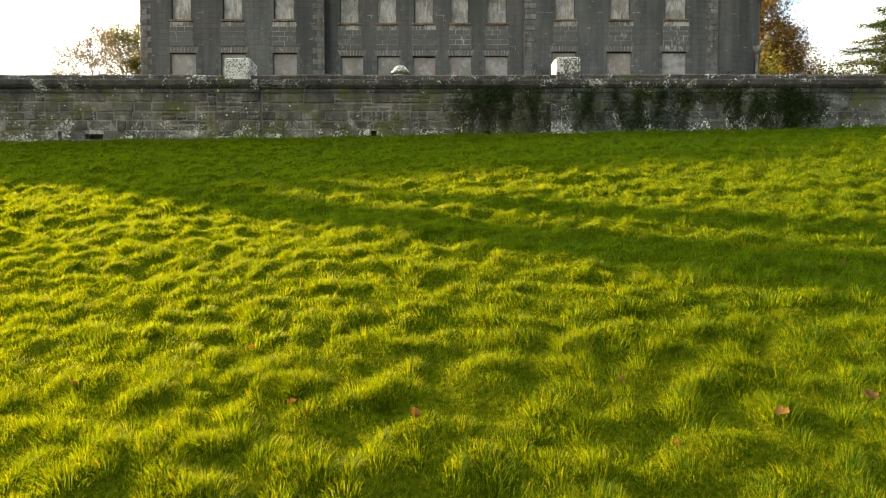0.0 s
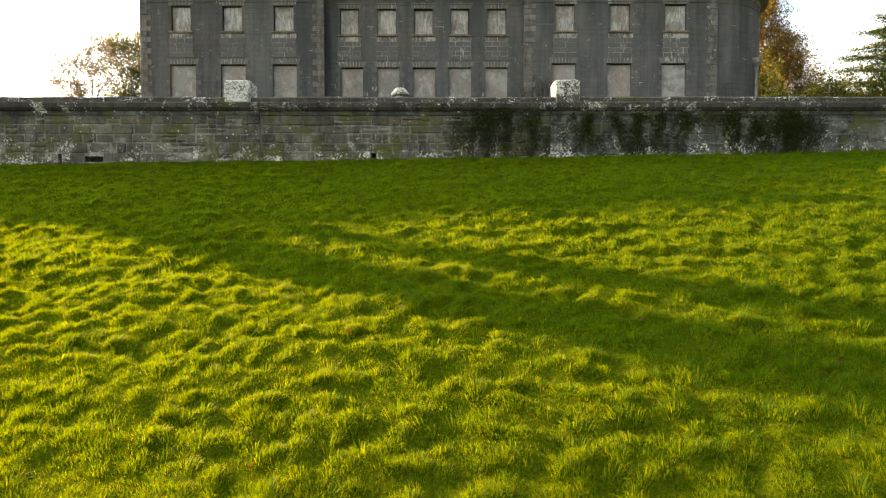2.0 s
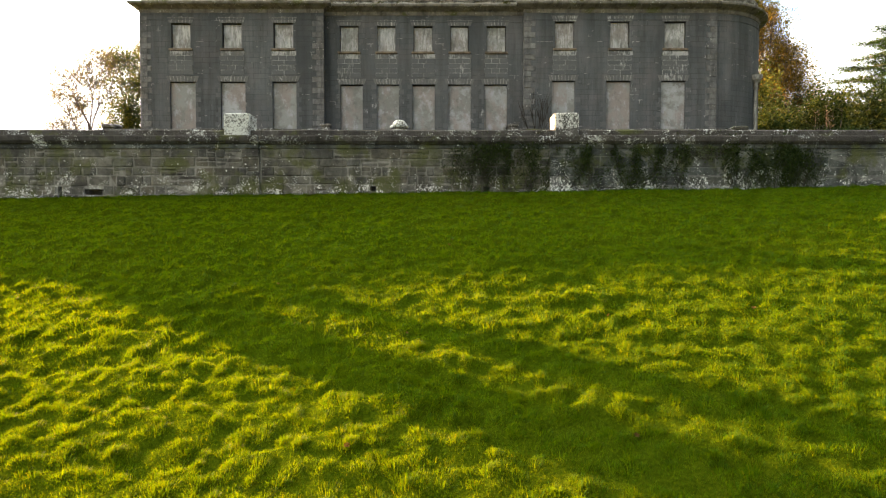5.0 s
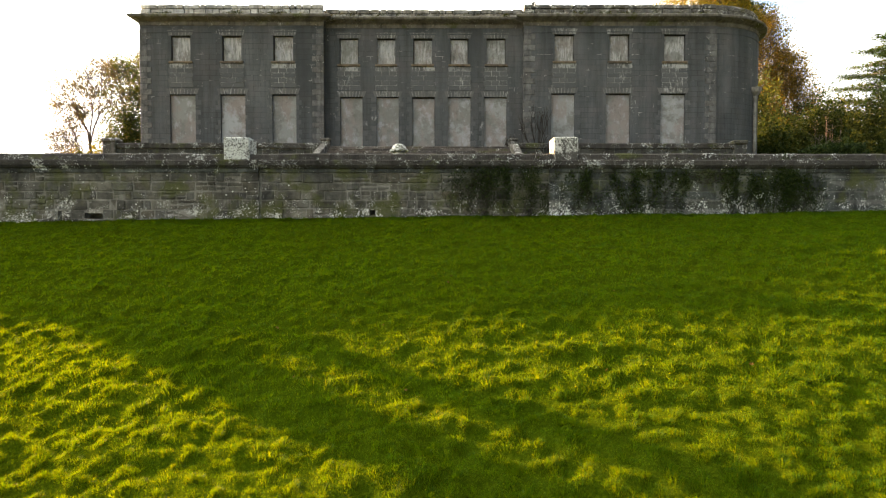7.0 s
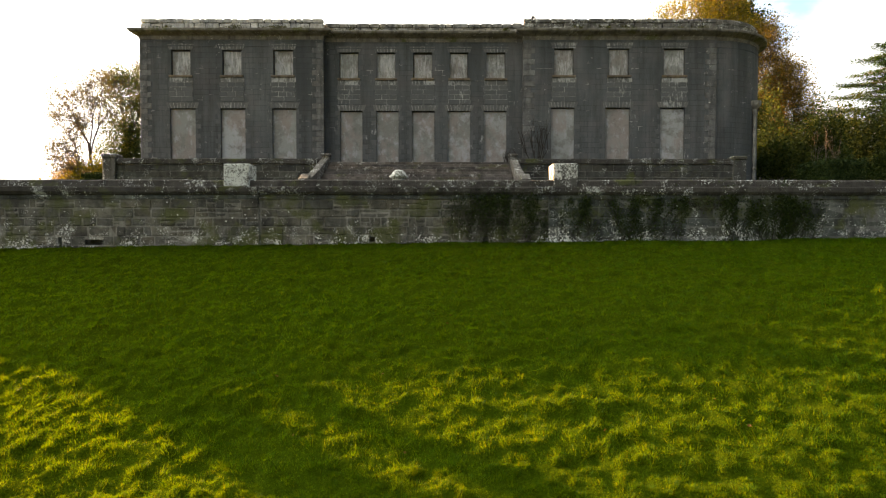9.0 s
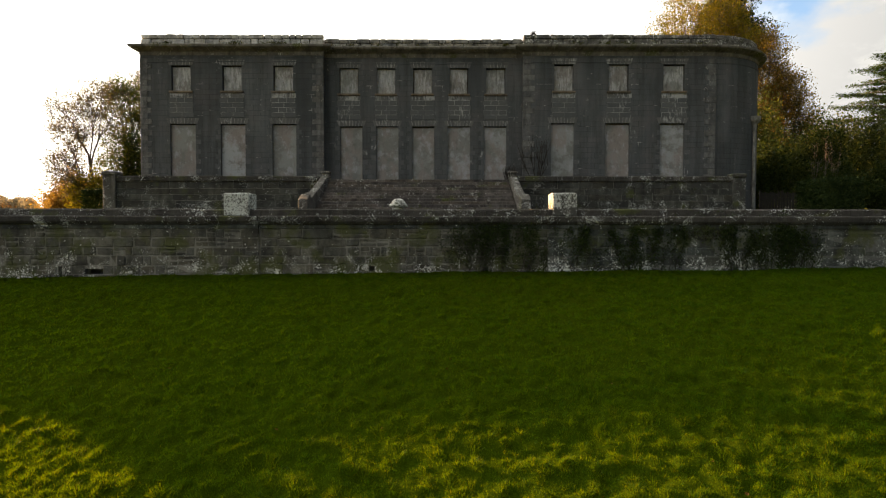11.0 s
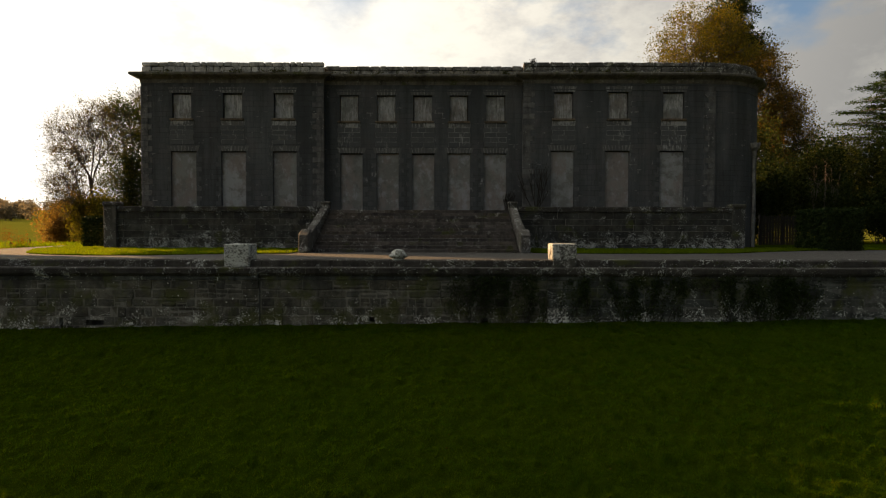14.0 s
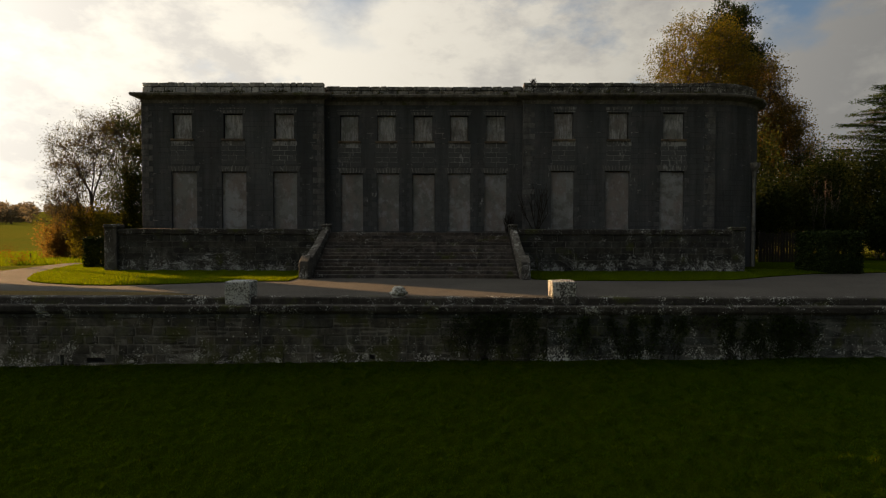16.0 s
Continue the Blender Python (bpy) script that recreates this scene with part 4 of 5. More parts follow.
def tuft_blades(rng, x, y, r, per, ln, wid, tri):
    """Tussocks: blades that spread outwards from each centre."""
    n = len(x)
    X, Y, R = np.repeat(x, per), np.repeat(y, per), np.repeat(r, per)
    bend = np.repeat(rng.uniform(0, 2 * math.pi, n), per)
    a = rng.uniform(0, 2 * math.pi, n * per)
    d = R * np.sqrt(rng.uniform(0, 1, n * per))
    px_, py_ = X + d * np.cos(a), Y + d * np.sin(a)
    tall = np.repeat(rng.uniform(0.65, 1.35, n), per)
    length = ln * tall * (1.15 - 0.55 * d / R) * rng.uniform(0.7, 1.25, n * per)
    out = 0.25 + 0.75 * d / R
    tip = length * out * rng.uniform(0.5, 1.0, n * per)
    tx = np.cos(a) * tip + np.cos(bend) * length * 0.35
    ty = np.sin(a) * tip + np.sin(bend) * length * 0.35
    tz = length * np.sqrt(np.clip(1 - 0.75 * out ** 2, 0.2, 1))
    face = rng.uniform(0, math.pi, n * per)
    w_ = wid * rng.uniform(0.6, 1.3, n * per)
    dx, dy = np.cos(face) * w_ / 2, np.sin(face) * w_ / 2
    z = lawn_height(px_, py_)
    P = lambda u, v, k: np.stack([u, v, k], -1)
    m = n * per
    if tri:
        V = np.stack([P(px_ - dx, py_ - dy, z - 0.01), P(px_ + dx, py_ + dy, z - 0.01), P(px_ + tx, py_ + ty, z + tz)], 1)
        return V.reshape(-1, 3), np.arange(3 * m).reshape(m, 3)
    V = np.stack([P(px_ - dx, py_ - dy, z - 0.01), P(px_ + dx, py_ + dy, z - 0.01), P(px_ + tx * 0.35 - dx * 0.8, py_ + ty * 0.35 - dy * 0.8, z + tz * 0.6), P(px_ + tx * 0.35 + dx * 0.8, py_ + ty * 0.35 + dy * 0.8, z + tz * 0.6), P(px_ + tx, py_ + ty, z + tz)], 1)
    b = 5 * np.arange(m)[:, None]
    return V.reshape(-1, 3), np.concatenate([b + np.array([0, 1, 3]), b + np.array([0, 3, 2]), b + np.array([2, 3, 4])], 0)


def lawn_grass():
    rng = np.random.RandomState(11)
    Vs, Fs, off = [], [], 0

    def spread(density, y0, y1):
        half = 0.79 * y1 + 0.5
        n = int(density * 2 * half * (y1 - y0))
        x, y = rng.uniform(-half, half, n), rng.uniform(y0, y1, n)
        keep = np.abs(x) < 0.79 * y + 0.5
        return x[keep], y[keep]

    # y from and to, short blades per square metre, tussocks per square metre, blades in each, blade width, length
    for y0, y1, short, tufts, per, wid, ln, tri in ((1.2, 3.2, 9500, 98, 180, 0.0023, 0.056, False), (3.2, 7.0, 4600, 66, 110, 0.0041, 0.06, False), (7.0, 11.0, 1500, 40, 64, 0.0085, 0.08, True), (11.0, 18.06, 800, 26, 38, 0.013, 0.09, True)):
        x, y = spread(short, y0, y1)
        length = ln * 0.6 * rng.uniform(0.6, 1.35, len(x))
        V, F = blades(rng, x, y, lawn_height(x, y), length, wid * rng.uniform(0.7, 1.3, len(x)), rng.uniform(0.35, 1.1, len(x)), True)
        Vs.append(V)
        Fs.append(F + off)
        off += len(V)
        x, y = spread(tufts, y0, y1)
        t = tuft_field(x, y)
        keep = rng.uniform(0, 1, len(x)) < (0.25 + 0.75 * t if y1 < 7.5 else 0.08 + 0.92 * t)
        x, y = x[keep], y[keep]
        V, F = tuft_blades(rng, x, y, rng.uniform(0.05, 0.11, len(x)) * (1.0 if y1 < 7.5 else 1.25), per, ln * (1.0 if y1 < 7.5 else 1.15), wid, tri)
        Vs.append(V)
        Fs.append(F + off)
        off += len(V)
    return from_arrays("grass", np.concatenate(Vs), np.concatenate(Fs), GRASS)


tagged(new("grass", lawn_grass()), "dense tussocky lawn grass, backlit yellow-green", "grass", kind="stuff")

# lawns on the terrace
island = [(-6.6, 25.0), (-6.6, 31.3), (-17.6, 31.3), (-17.9, 41.0), (-23.0, 41.0), (-23.5, 38.8), (-22.5, 35.2), (-20.4, 29.6), (-19.2, 27.3), (-18.2, 25.6), (-17.2, 24.5), (-16.1, 23.8), (-14.3, 23.05), (-13.0, 22.9), (-11.6, 23.3), (-10.5, 23.8), (-9.1, 24.5), (-8.0, 24.9)]
lawn_left = outline_sheet(island, 0.03, 0.3, TURF, "lawn_left", "mown green lawn island beside the stair", "lawn")
strip = [(4.1, 31.3), (4.1, 26.3), (5.0, 25.6), (10.0, 25.45), (13.0, 26.1), (15.6, 28.0), (18.9, 30.0), (23.4, 31.2), (60.0, 33.0), (60.0, 60.0), (16.2, 60.0), (16.2, 31.3)]
lawn_right = outline_sheet(strip, 0.03, 0.3, TURF, "lawn_right", "mown green lawn in the shade of the house", "lawn")


def inside(pts, x, y):
    hit = np.zeros(len(x), bool)
    for (x0, y0), (x1, y1) in zip(pts, pts[1:] + pts[:1]):
        if y0 == y1:
            continue
        c = ((y0 > y) != (y1 > y)) & (x < (x1 - x0) * (y - y0) / (y1 - y0) + x0)
        hit ^= c
    return hit


def mown(name, pts, x0, x1, y0, y1, density, z, label, ln=0.08, wid=0.038):
    rng = np.random.RandomState(17)
    n = int(density * (x1 - x0) * (y1 - y0))
    x, y = rng.uniform(x0, x1, n), rng.uniform(y0, y1, n)
    k = inside(pts, x, y)
    x, y = x[k], y[k]
    t = np.clip(0.5 + 1.4 * wave(x, y, 41, 0.18), 0.1, 1)
    zz = np.full(len(x), z) if not callable(z) else z(x, y)
    V, F = blades(rng, x, y, zz, ln * (0.5 + t) * rng.uniform(0.7, 1.3, len(x)), wid * rng.uniform(0.7, 1.4, len(x)), rng.uniform(0.2, 0.9, len(x)), True)
    tagged(new(name, from_arrays(name, V, F, MOWN)), label, "grass", kind="stuff")


mown("grass", island, -24, -6, 22.7, 41, 750, 0.03, "short mown grass on the lawn island")
mown("grass", strip, 4, 24, 25.2, 33, 500, 0.03, "short mown grass beside the podium")
mown("grass", [(-70, 34.8), (-24, 39.2), (-21.5, 36), (-18.5, 34), (-18, 48), (-20, 75), (-70, 75)], -70, -18, 34, 75, 45, land_height, "rough pasture grass behind the drive", 0.28, 0.085)

# ---- trees ----
LEAF_GOLD = foliage("autumn_gold_leaves", ((0.0, (0.08, 0.08, 0.014)), (0.45, (0.15, 0.135, 0.018)), (0.8, (0.21, 0.165, 0.02)), (1.0, (0.27, 0.18, 0.025))), 0.5)
LEAF_RUST = foliage("autumn_rust_leaves", ((0.0, (0.09, 0.05, 0.015)), (0.5, (0.2, 0.09, 0.018)), (1.0, (0.3, 0.15, 0.02))), 0.5)
LEAF_MIX = foliage("autumn_mixed_leaves", ((0.0, (0.06, 0.055, 0.014)), (0.4, (0.14, 0.1, 0.02)), (0.75, (0.2, 0.115, 0.022)), (1.0, (0.27, 0.16, 0.03))), 0.5)
LEAF_THIN = foliage("thin_autumn_leaves", ((0.0, (0.08, 0.07, 0.025)), (0.6, (0.13, 0.11, 0.035)), (1.0, (0.2, 0.16, 0.05))), 0.4, through_tint=(1.2, 1.2, 0.8))
# far woods: distance haze is painted into the leaf colour, so it is paler
LEAF_WOODS_HAZED = foliage("haze_paled_wood_leaves", ((0.0, (0.17, 0.148, 0.12)), (0.6, (0.2, 0.172, 0.138)), (1.0, (0.23, 0.2, 0.155))), 0.5, through_tint=(1.1, 1.1, 0.9))
LEAF_OLIVE = foliage("olive_leaves", ((0.0, (0.035, 0.05, 0.014)), (0.6, (0.07, 0.088, 0.022)), (1.0, (0.12, 0.125, 0.03))), 0.45)
LEAF_IVY_TREE = foliage("tree_ivy_leaves", ((0.0, (0.022, 0.036, 0.01)), (0.6, (0.045, 0.062, 0.016)), (1.0, (0.085, 0.095, 0.022))), 0.3)
LEAF_BROWN = foliage("brown_leaves", ((0.0, (0.14, 0.09, 0.035)), (0.6, (0.25, 0.155, 0.05)), (1.0, (0.34, 0.22, 0.06))), 0.6)
LEAF_GREEN = foliage("evergreen_leaves", ((0.0, (0.012, 0.022, 0.005)), (0.6, (0.03, 0.045, 0.01)), (1.0, (0.06, 0.07, 0.014))), 0.35)
LEAF_IVY = foliage("ivy_leaves", ((0.0, (0.012, 0.024, 0.007)), (0.6, (0.027, 0.046, 0.012)), (1.0, (0.06, 0.08, 0.02))), 0.14)
LEAF_CEDAR = foliage("cedar_needles", ((0.0, (0.025, 0.048, 0.012)), (0.6, (0.055, 0.085, 0.017)), (1.0, (0.1, 0.12, 0.024))), 0.5)
LEAF_LIME = foliage("yellowing_leaves", ((0.0, (0.09, 0.09, 0.012)), (0.6, (0.17, 0.16, 0.018)), (1.0, (0.27, 0.22, 0.025))), 0.55)


class Wood:
    """Collects tapering limbs as five-sided tubes."""

    def __init__(self):
        self.v, self.f, self.tips = [], [], []

    def limb(self, p, q, r0, r1, sides=5):
        d = (q - p)
        if d.length < 1e-4:
            return
        d.normalize()
        u = d.orthogonal().normalized()
        w_ = d.cross(u)
        b = len(self.v)
        for c, r in ((p, r0), (q, r1)):
            for i in range(sides):
                a = 2 * math.pi * i / sides
                self.v.append(c + (u * math.cos(a) + w_ * math.sin(a)) * r)
        for i in range(sides):
            j = (i + 1) % sides
            self.f.append((b + i, b + j, b + sides + j, b + sides + i))

    def grow(self, rng, p, d, length, r, depth, spread=0.6, up=0.15, kinks=3, kids=(3, 4), shrink=0.68):
        steps = kinks
        q = p.copy()
        dd = d.normalized()
        pts = [q.copy()]
        for i in range(steps):
            dd = (dd + Vector((rng.uniform(-1, 1), rng.uniform(-1, 1), rng.uniform(-0.6, 1))) * 0.16 + Vector((0, 0, up * 0.3))).normalized()
            q2 = q + dd * length / steps
            self.limb(q, q2, r * (1 - 0.45 * i / steps), r * (1 - 0.45 * (i + 1) / steps), 6 if depth > 2 else 4)
            q = q2
            pts.append(q.copy())
        if depth == 0:
            self.tips.append((q, dd))
            self.tips.append((pts[-2], dd))
            return
        for k in range(rng.randint(*kids)):
            s = rng.uniform(0.35, 1.0) if k else 1.0
            i = min(int(s * steps), steps - 1)
            o = pts[i].lerp(pts[i + 1], s * steps - i if s < 1 else 1.0)
            side = Vector((rng.uniform(-1, 1), rng.uniform(-1, 1), rng.uniform(-0.3, 0.7)))
            nd = (dd * (1 - spread * 0.6) + side.normalized() * spread + Vector((0, 0, up))).normalized()
            self.grow(rng, o, nd, length * shrink * rng.uniform(0.8, 1.15), r * 0.6, depth - 1, spread, up, kinks, kids, shrink)


def leaf_cards(rng, centres, size, scatter, per, flat=0.0):
    """Small creased leaves scattered round centres."""
    C = np.repeat(np.asarray(centres, float), per, 0)
    n = len(C)
    C = C + rng.normal(0, 1, (n, 3)) * np.asarray(scatter)
    a = rng.normal(0, 1, (n, 3))
    a[:, 2] *= 1 - flat
    a /= np.linalg.norm(a, axis=1, keepdims=True) + 1e-9
    b = np.cross(a, rng.normal(0, 1, (n, 3)))
    b /= np.linalg.norm(b, axis=1, keepdims=True) + 1e-9
    if flat:
        b[:, 2] *= 1 - flat
    s = size * rng.uniform(0.6, 1.4, (n, 1))
    V = np.stack([C - a * s, C + b * s * 0.5, C + a * s, C - b * s * 0.5], 1).reshape(-1, 3)
    return V, np.arange(4 * n).reshape(n, 4)


def crown_tree(name, label, at, fork, trunk_r, lobes, tips, mat_leaf, leaf=0.08, per=9, scatter=0.28, twig=0.8, twigs_each=4, seed=1, bark_mat=None, droop=0.0, group="", pull=0.42):
    """A tree whose limbs divide again and again towards the twigs of its crown. lobes: centre, half sizes and share of each mass of the crown."""
    r, nr = random.Random(seed), np.random.RandomState(seed)
    goals = []
    total = sum(l[2] for l in lobes)
    for centre, half, share in lobes:
        k = max(3, int(tips * share / total))
        d = nr.normal(0, 1, (k, 3))
        d /= np.linalg.norm(d, axis=1, keepdims=True)
        rad = nr.uniform(0.2, 1.0, (k, 1)) ** 0.45 * (0.86 + 0.22 * np.sin(3.1 * d[:, :1] + seed) * np.sin(4.3 * d[:, 2:] + 2 * seed))
        goals.append(np.array(centre) + d * rad * np.array(half))
    goals = np.concatenate(goals)
    wd = Wood()
    p0 = Vector(fork)
    base = Vector((p0.x * 0.2, p0.y * 0.2, -0.25))
    mid = base.lerp(p0, 0.5) + Vector((r.uniform(-0.1, 0.1), r.uniform(-0.1, 0.1), 0))
    wd.limb(base, mid, trunk_r * 1.3, trunk_r, 8)
    wd.limb(mid, p0, trunk_r, trunk_r * 0.85, 8)
    ends = []

    def girth(k):
        return max(0.007, trunk_r * 0.85 * (k / len(goals)) ** 0.48)

    def divide(p, some, level):
        if len(some) <= 2 or level > 12:
            for g in some:
                q = Vector(g)
                m = p.lerp(q, 0.5) + Vector((r.uniform(-1, 1), r.uniform(-1, 1), r.uniform(-0.3, 1))) * 0.07 * (q - p).length
                wd.limb(p, m, girth(1) * 1.3, girth(1), 3)
                wd.limb(m, q, girth(1), 0.006, 3)
                ends.append((q, (q - m).normalized()))
            return
        k = 3 if len(some) > 14 and r.random() < 0.5 else 2
        seeds_ = some[nr.choice(len(some), k, False)]
        for _ in range(4):
            own = np.argmin(((some[:, None] - seeds_[None]) ** 2).sum(-1), 1)
            seeds_ = np.array([some[own == j].mean(0) if (own == j).any() else seeds_[j] for j in range(k)])
        for j in range(k):
            sub = some[own == j]
            if not len(sub):
                continue
            c = Vector(sub.mean(0))
            node = p.lerp(c, pull + r.uniform(-0.08, 0.08))
            bend = p.lerp(node, 0.5) + Vector((r.uniform(-1, 1), r.uniform(-1, 1), r.uniform(-0.2, 1.0))) * 0.09 * (node - p).length
            g0, g1 = girth(len(some)) * 0.8, girth(len(sub))
            sides = 6 if g1 > 0.05 else 4
            wd.limb(p, bend, max(g1, min(g0, g1 * 1.3)), g1 * 1.05, sides)
            wd.limb(bend, node, g1 * 1.05, g1, sides)
            divide(node, sub, level + 1)

    divide(p0, goals, 0)
    spots = []
    for q, d in ends:
        for _ in range(twigs_each):
            side = Vector((r.uniform(-1, 1), r.uniform(-1, 1), r.uniform(-0.5, 0.9) - droop)).normalized()
            e = q + (d * 0.7 + side * 0.8).normalized() * twig * r.uniform(0.5, 1.15)
            wd.limb(q, e, 0.012, 0.006, 3)
            spots += [tuple(q.lerp(e, f)) for f in (0.35, 0.7, 1.0)]
    ob = thing(name, label, "tree", group, at)
    arrays_part("trunk", [tuple(v) for v in wd.v], wd.f, bark_mat or BARK, ob, smooth=True)
    if per:
        LV, LF = leaf_cards(nr, np.array(spots), leaf, scatter, per)
        arrays_part("crown", LV, LF, mat_leaf, ob)
    return ob


def bush(name, label, at, size, mat_leaf, leaf=0.08, count=5000, seed=1, lumps=9, stems=True, category="shrub", square=0.0):
    """A shrub: bare stems and leaves in uneven lumps."""
    nr = np.random.RandomState(seed)
    r = random.Random(seed)
    ob = thing(name, label, category, "", at)
    if stems:
        wd = Wood()
        for k in range(6):
            wd.grow(r, Vector((r.uniform(-0.3, 0.3) * size[0], r.uniform(-0.3, 0.3) * size[1], -0.1)), Vector((r.uniform(-0.6, 0.6), r.uniform(-0.6, 0.6), 1)), size[2] * 0.26, 0.035, 2, 0.6, 0.2)
        arrays_part("wood", [tuple(v) for v in wd.v], wd.f, BARK, ob)
    n = count
    if square:
        # clipped form: leaves in a shell of a rounded block
        d = nr.uniform(-1, 1, (n, 3))
        ax = nr.randint(0, 3, n)
        d[np.arange(n), ax] = np.sign(d[np.arange(n), ax]) * nr.uniform(0.86, 1.03, n)
        d = np.sign(d) * np.abs(d) ** 0.85
        C = np.stack([d[:, 0] * size[0], d[:, 1] * size[1], size[2] * (0.5 + 0.5 * d[:, 2])], 1)
    else:
        cs = np.stack([nr.uniform(-0.62, 0.62, lumps) * size[0], nr.uniform(-0.62, 0.62, lumps) * size[1], nr.uniform(0.25, 0.78, lumps) * size[2]], 1)
        k = nr.randint(0, lumps, n)
        d = nr.normal(0, 1, (n, 3))
        d /= np.linalg.norm(d, axis=1, keepdims=True)
        rad = nr.uniform(0.55, 1.05, (n, 1)) * (0.8 + 0.3 * np.sin(5 * d[:, :1] + k[:, None]))
        C = cs[k] + d * rad * np.array([size[0] * 0.42, size[1] * 0.42, size[2] * 0.3])
        C[:, 2] = np.maximum(C[:, 2], 0.03)
    LV, LF = leaf_cards(nr, C, leaf, 0.06, 1)
    arrays_part("foliage", LV, LF, mat_leaf, ob)
    return ob


# left of the house
crown_tree("bare_tree", "half-bare autumn tree with a few yellow leaves", (-26.8, 45.5, -0.9), (-0.25, 0, 1.5), 0.17, (((-1.7, 0, 8.2), (2.1, 2.2, 3.2), 1.0), ((-2.0, 0, 4.6), (2.0, 1.7, 1.9), 0.75), ((0.5, 0.3, 9.6), (2.0, 1.8, 2.8), 0.7)), 360, LEAF_THIN, 0.05, 3, 0.2, 1.0, 6, 7, pull=0.42)
crown_tree("ivy_tree", "tall tree clothed in ivy beside the house", (-26.2, 48.2, -0.8), (0.3, 0, 2.0), 0.24, (((0.3, 0, 10.0), (2.1, 2.2, 3.0), 1.0), ((0.1, 0, 5.4), (2.2, 2.2, 3.4), 1.2), ((1.9, 0, 9.0), (1.5, 1.6, 4.0), 0.5)), 330, LEAF_OLIVE, 0.062, 8, 0.26, 0.75, 4, 13)
crown_tree("bare_tree", "bare tree whose top shows past the house corner", (-25.2, 50.5, -0.8), (0, 0, 3.5), 0.16, (((-0.3, 0, 12.2), (1.3, 1.4, 2.2), 1.0),), 90, LEAF_THIN, 0.04, 1, 0.2, 1.0, 5, 17)
bush("ivy_column", "dense column of ivy against the tree trunk", (-24.6, 47.4, -0.8), (1.7, 1.3, 8.8), LEAF_IVY_TREE, 0.075, 11000, 5, 26, category="shrub")
bush("autumn_shrub", "rust-brown beech shrub beside the drive", (-32.6, 51.0, -1.2), (3.3, 2.4, 5.7), LEAF_BROWN, 0.085, 17000, 8, 22)
bush("low_foliage", "yellow-green hazel shrub lit by the sun", (-26.7, 45.0, -0.6), (2.3, 1.3, 5.0), LEAF_LIME, 0.075, 8000, 10, 14)
bush("clipped_bush", "dark clipped ivy bush beside the podium", (-19.95, 34.6, -0.08), (0.8, 0.7, 1.8), LEAF_IVY, 0.06, 12000, 11, stems=False, square=1.0)
bush("autumn_shrub", "tawny hazel shrub behind the clipped bush", (-29.0, 50.0, -1.1), (2.9, 2.0, 5.4), LEAF_LIME, 0.08, 9000, 18, 18)
bush("small_shrub", "small leafless shrub on the rough grass", (-29.4, 40.5, -0.75), (1.1, 0.9, 2.2), LEAF_RUST, 0.05, 700, 12)
post = thing("fence_post", "thin leaning wooden fence post in the pasture", "post", "", (-34.6, 49.5, -1.25))
pb = lathe([(0.05, 0.0), (0.05, 1.5), (0.03, 1.55)], 6, 0, 0)
for v in pb.verts:
    v.co.x -= 0.1 * v.co.z
part("shaft", pb, BARK, post)

# right of the house
crown_tree("autumn_tree", "large golden autumn tree behind the house", (27.0, 62.0, 0), (0, 0, 7.5), 0.5, (((-0.1, 0, 17.8), (6.3, 5.6, 6.6), 1.0), ((2.2, 0, 17.0), (4.2, 4.6, 6.6), 0.5)), 600, LEAF_GOLD, 0.09, 7, 0.32, 1.1, 5, 21)
crown_tree("autumn_tree", "rust-coloured beech tree beside the round end", (31.4, 57.0, 0), (0, 0, 3.0), 0.38, (((-0.6, 0, 13.4), (2.9, 3.2, 5.4), 1.0), ((1.6, 0, 10.2), (2.9, 3.0, 3.8), 0.8)), 380, LEAF_MIX, 0.08, 8, 0.3, 0.95, 5, 22)
crown_tree("pine_tree", "dark pine crown rising behind the autumn tree", (35.2, 72.0, 0), (0, 0, 17.0), 0.42, (((-0.8, 0, 25.6), (3.0, 2.8, 4.0), 1.0), ((1.0, 0, 22.0), (2.6, 2.6, 3.4), 0.6)), 170, LEAF_GREEN, 0.13, 13, (0.45, 0.45, 0.2), 1.0, 4, 25)
for x, y, sx, sy, sz, sd, leaf_mat in ((25.6, 47.5, 2.6, 2.5, 7.2, 31, LEAF_GREEN), (28.5, 50.5, 3.0, 2.6, 9.0, 32, LEAF_OLIVE), (32.4, 50.0, 3.0, 2.6, 9.4, 33, LEAF_GREEN), (36.5, 52.0, 3.2, 2.6, 10.4, 34, LEAF_OLIVE), (40.5, 54.0, 3.4, 2.6, 9.5, 37, LEAF_GREEN), (38.6, 57.0, 3.6, 2.4, 10.6, 43, LEAF_GREEN), (34.0, 56.0, 3.4, 2.4, 10.8, 44, LEAF_OLIVE), (23.6, 46.0, 2.0, 1.8, 5.6, 35, LEAF_GREEN), (25.0, 51.0, 2.4, 2.0, 10.5, 41, LEAF_OLIVE), (28.6, 53.5, 2.6, 2.0, 12.0, 42, LEAF_OLIVE), (30.0, 46.5, 2.4, 1.8, 5.2, 38, LEAF_GREEN), (34.5, 46.0, 2.8, 1.8, 4.6, 39, LEAF_GREEN)):
    bush("evergreen_shrub", "tall dark laurel shrub beside the house", (x, y, 0), (sx, sy, sz), leaf_mat, 0.115, 10500, sd, 26)
bush("clipped_hedge", "dark clipped box hedge at the drive's edge", (20.75, 31.6, 0), (0.95, 1.3, 2.1), LEAF_IVY, 0.06, 24000, 36, stems=False, square=1.0, category="hedge")
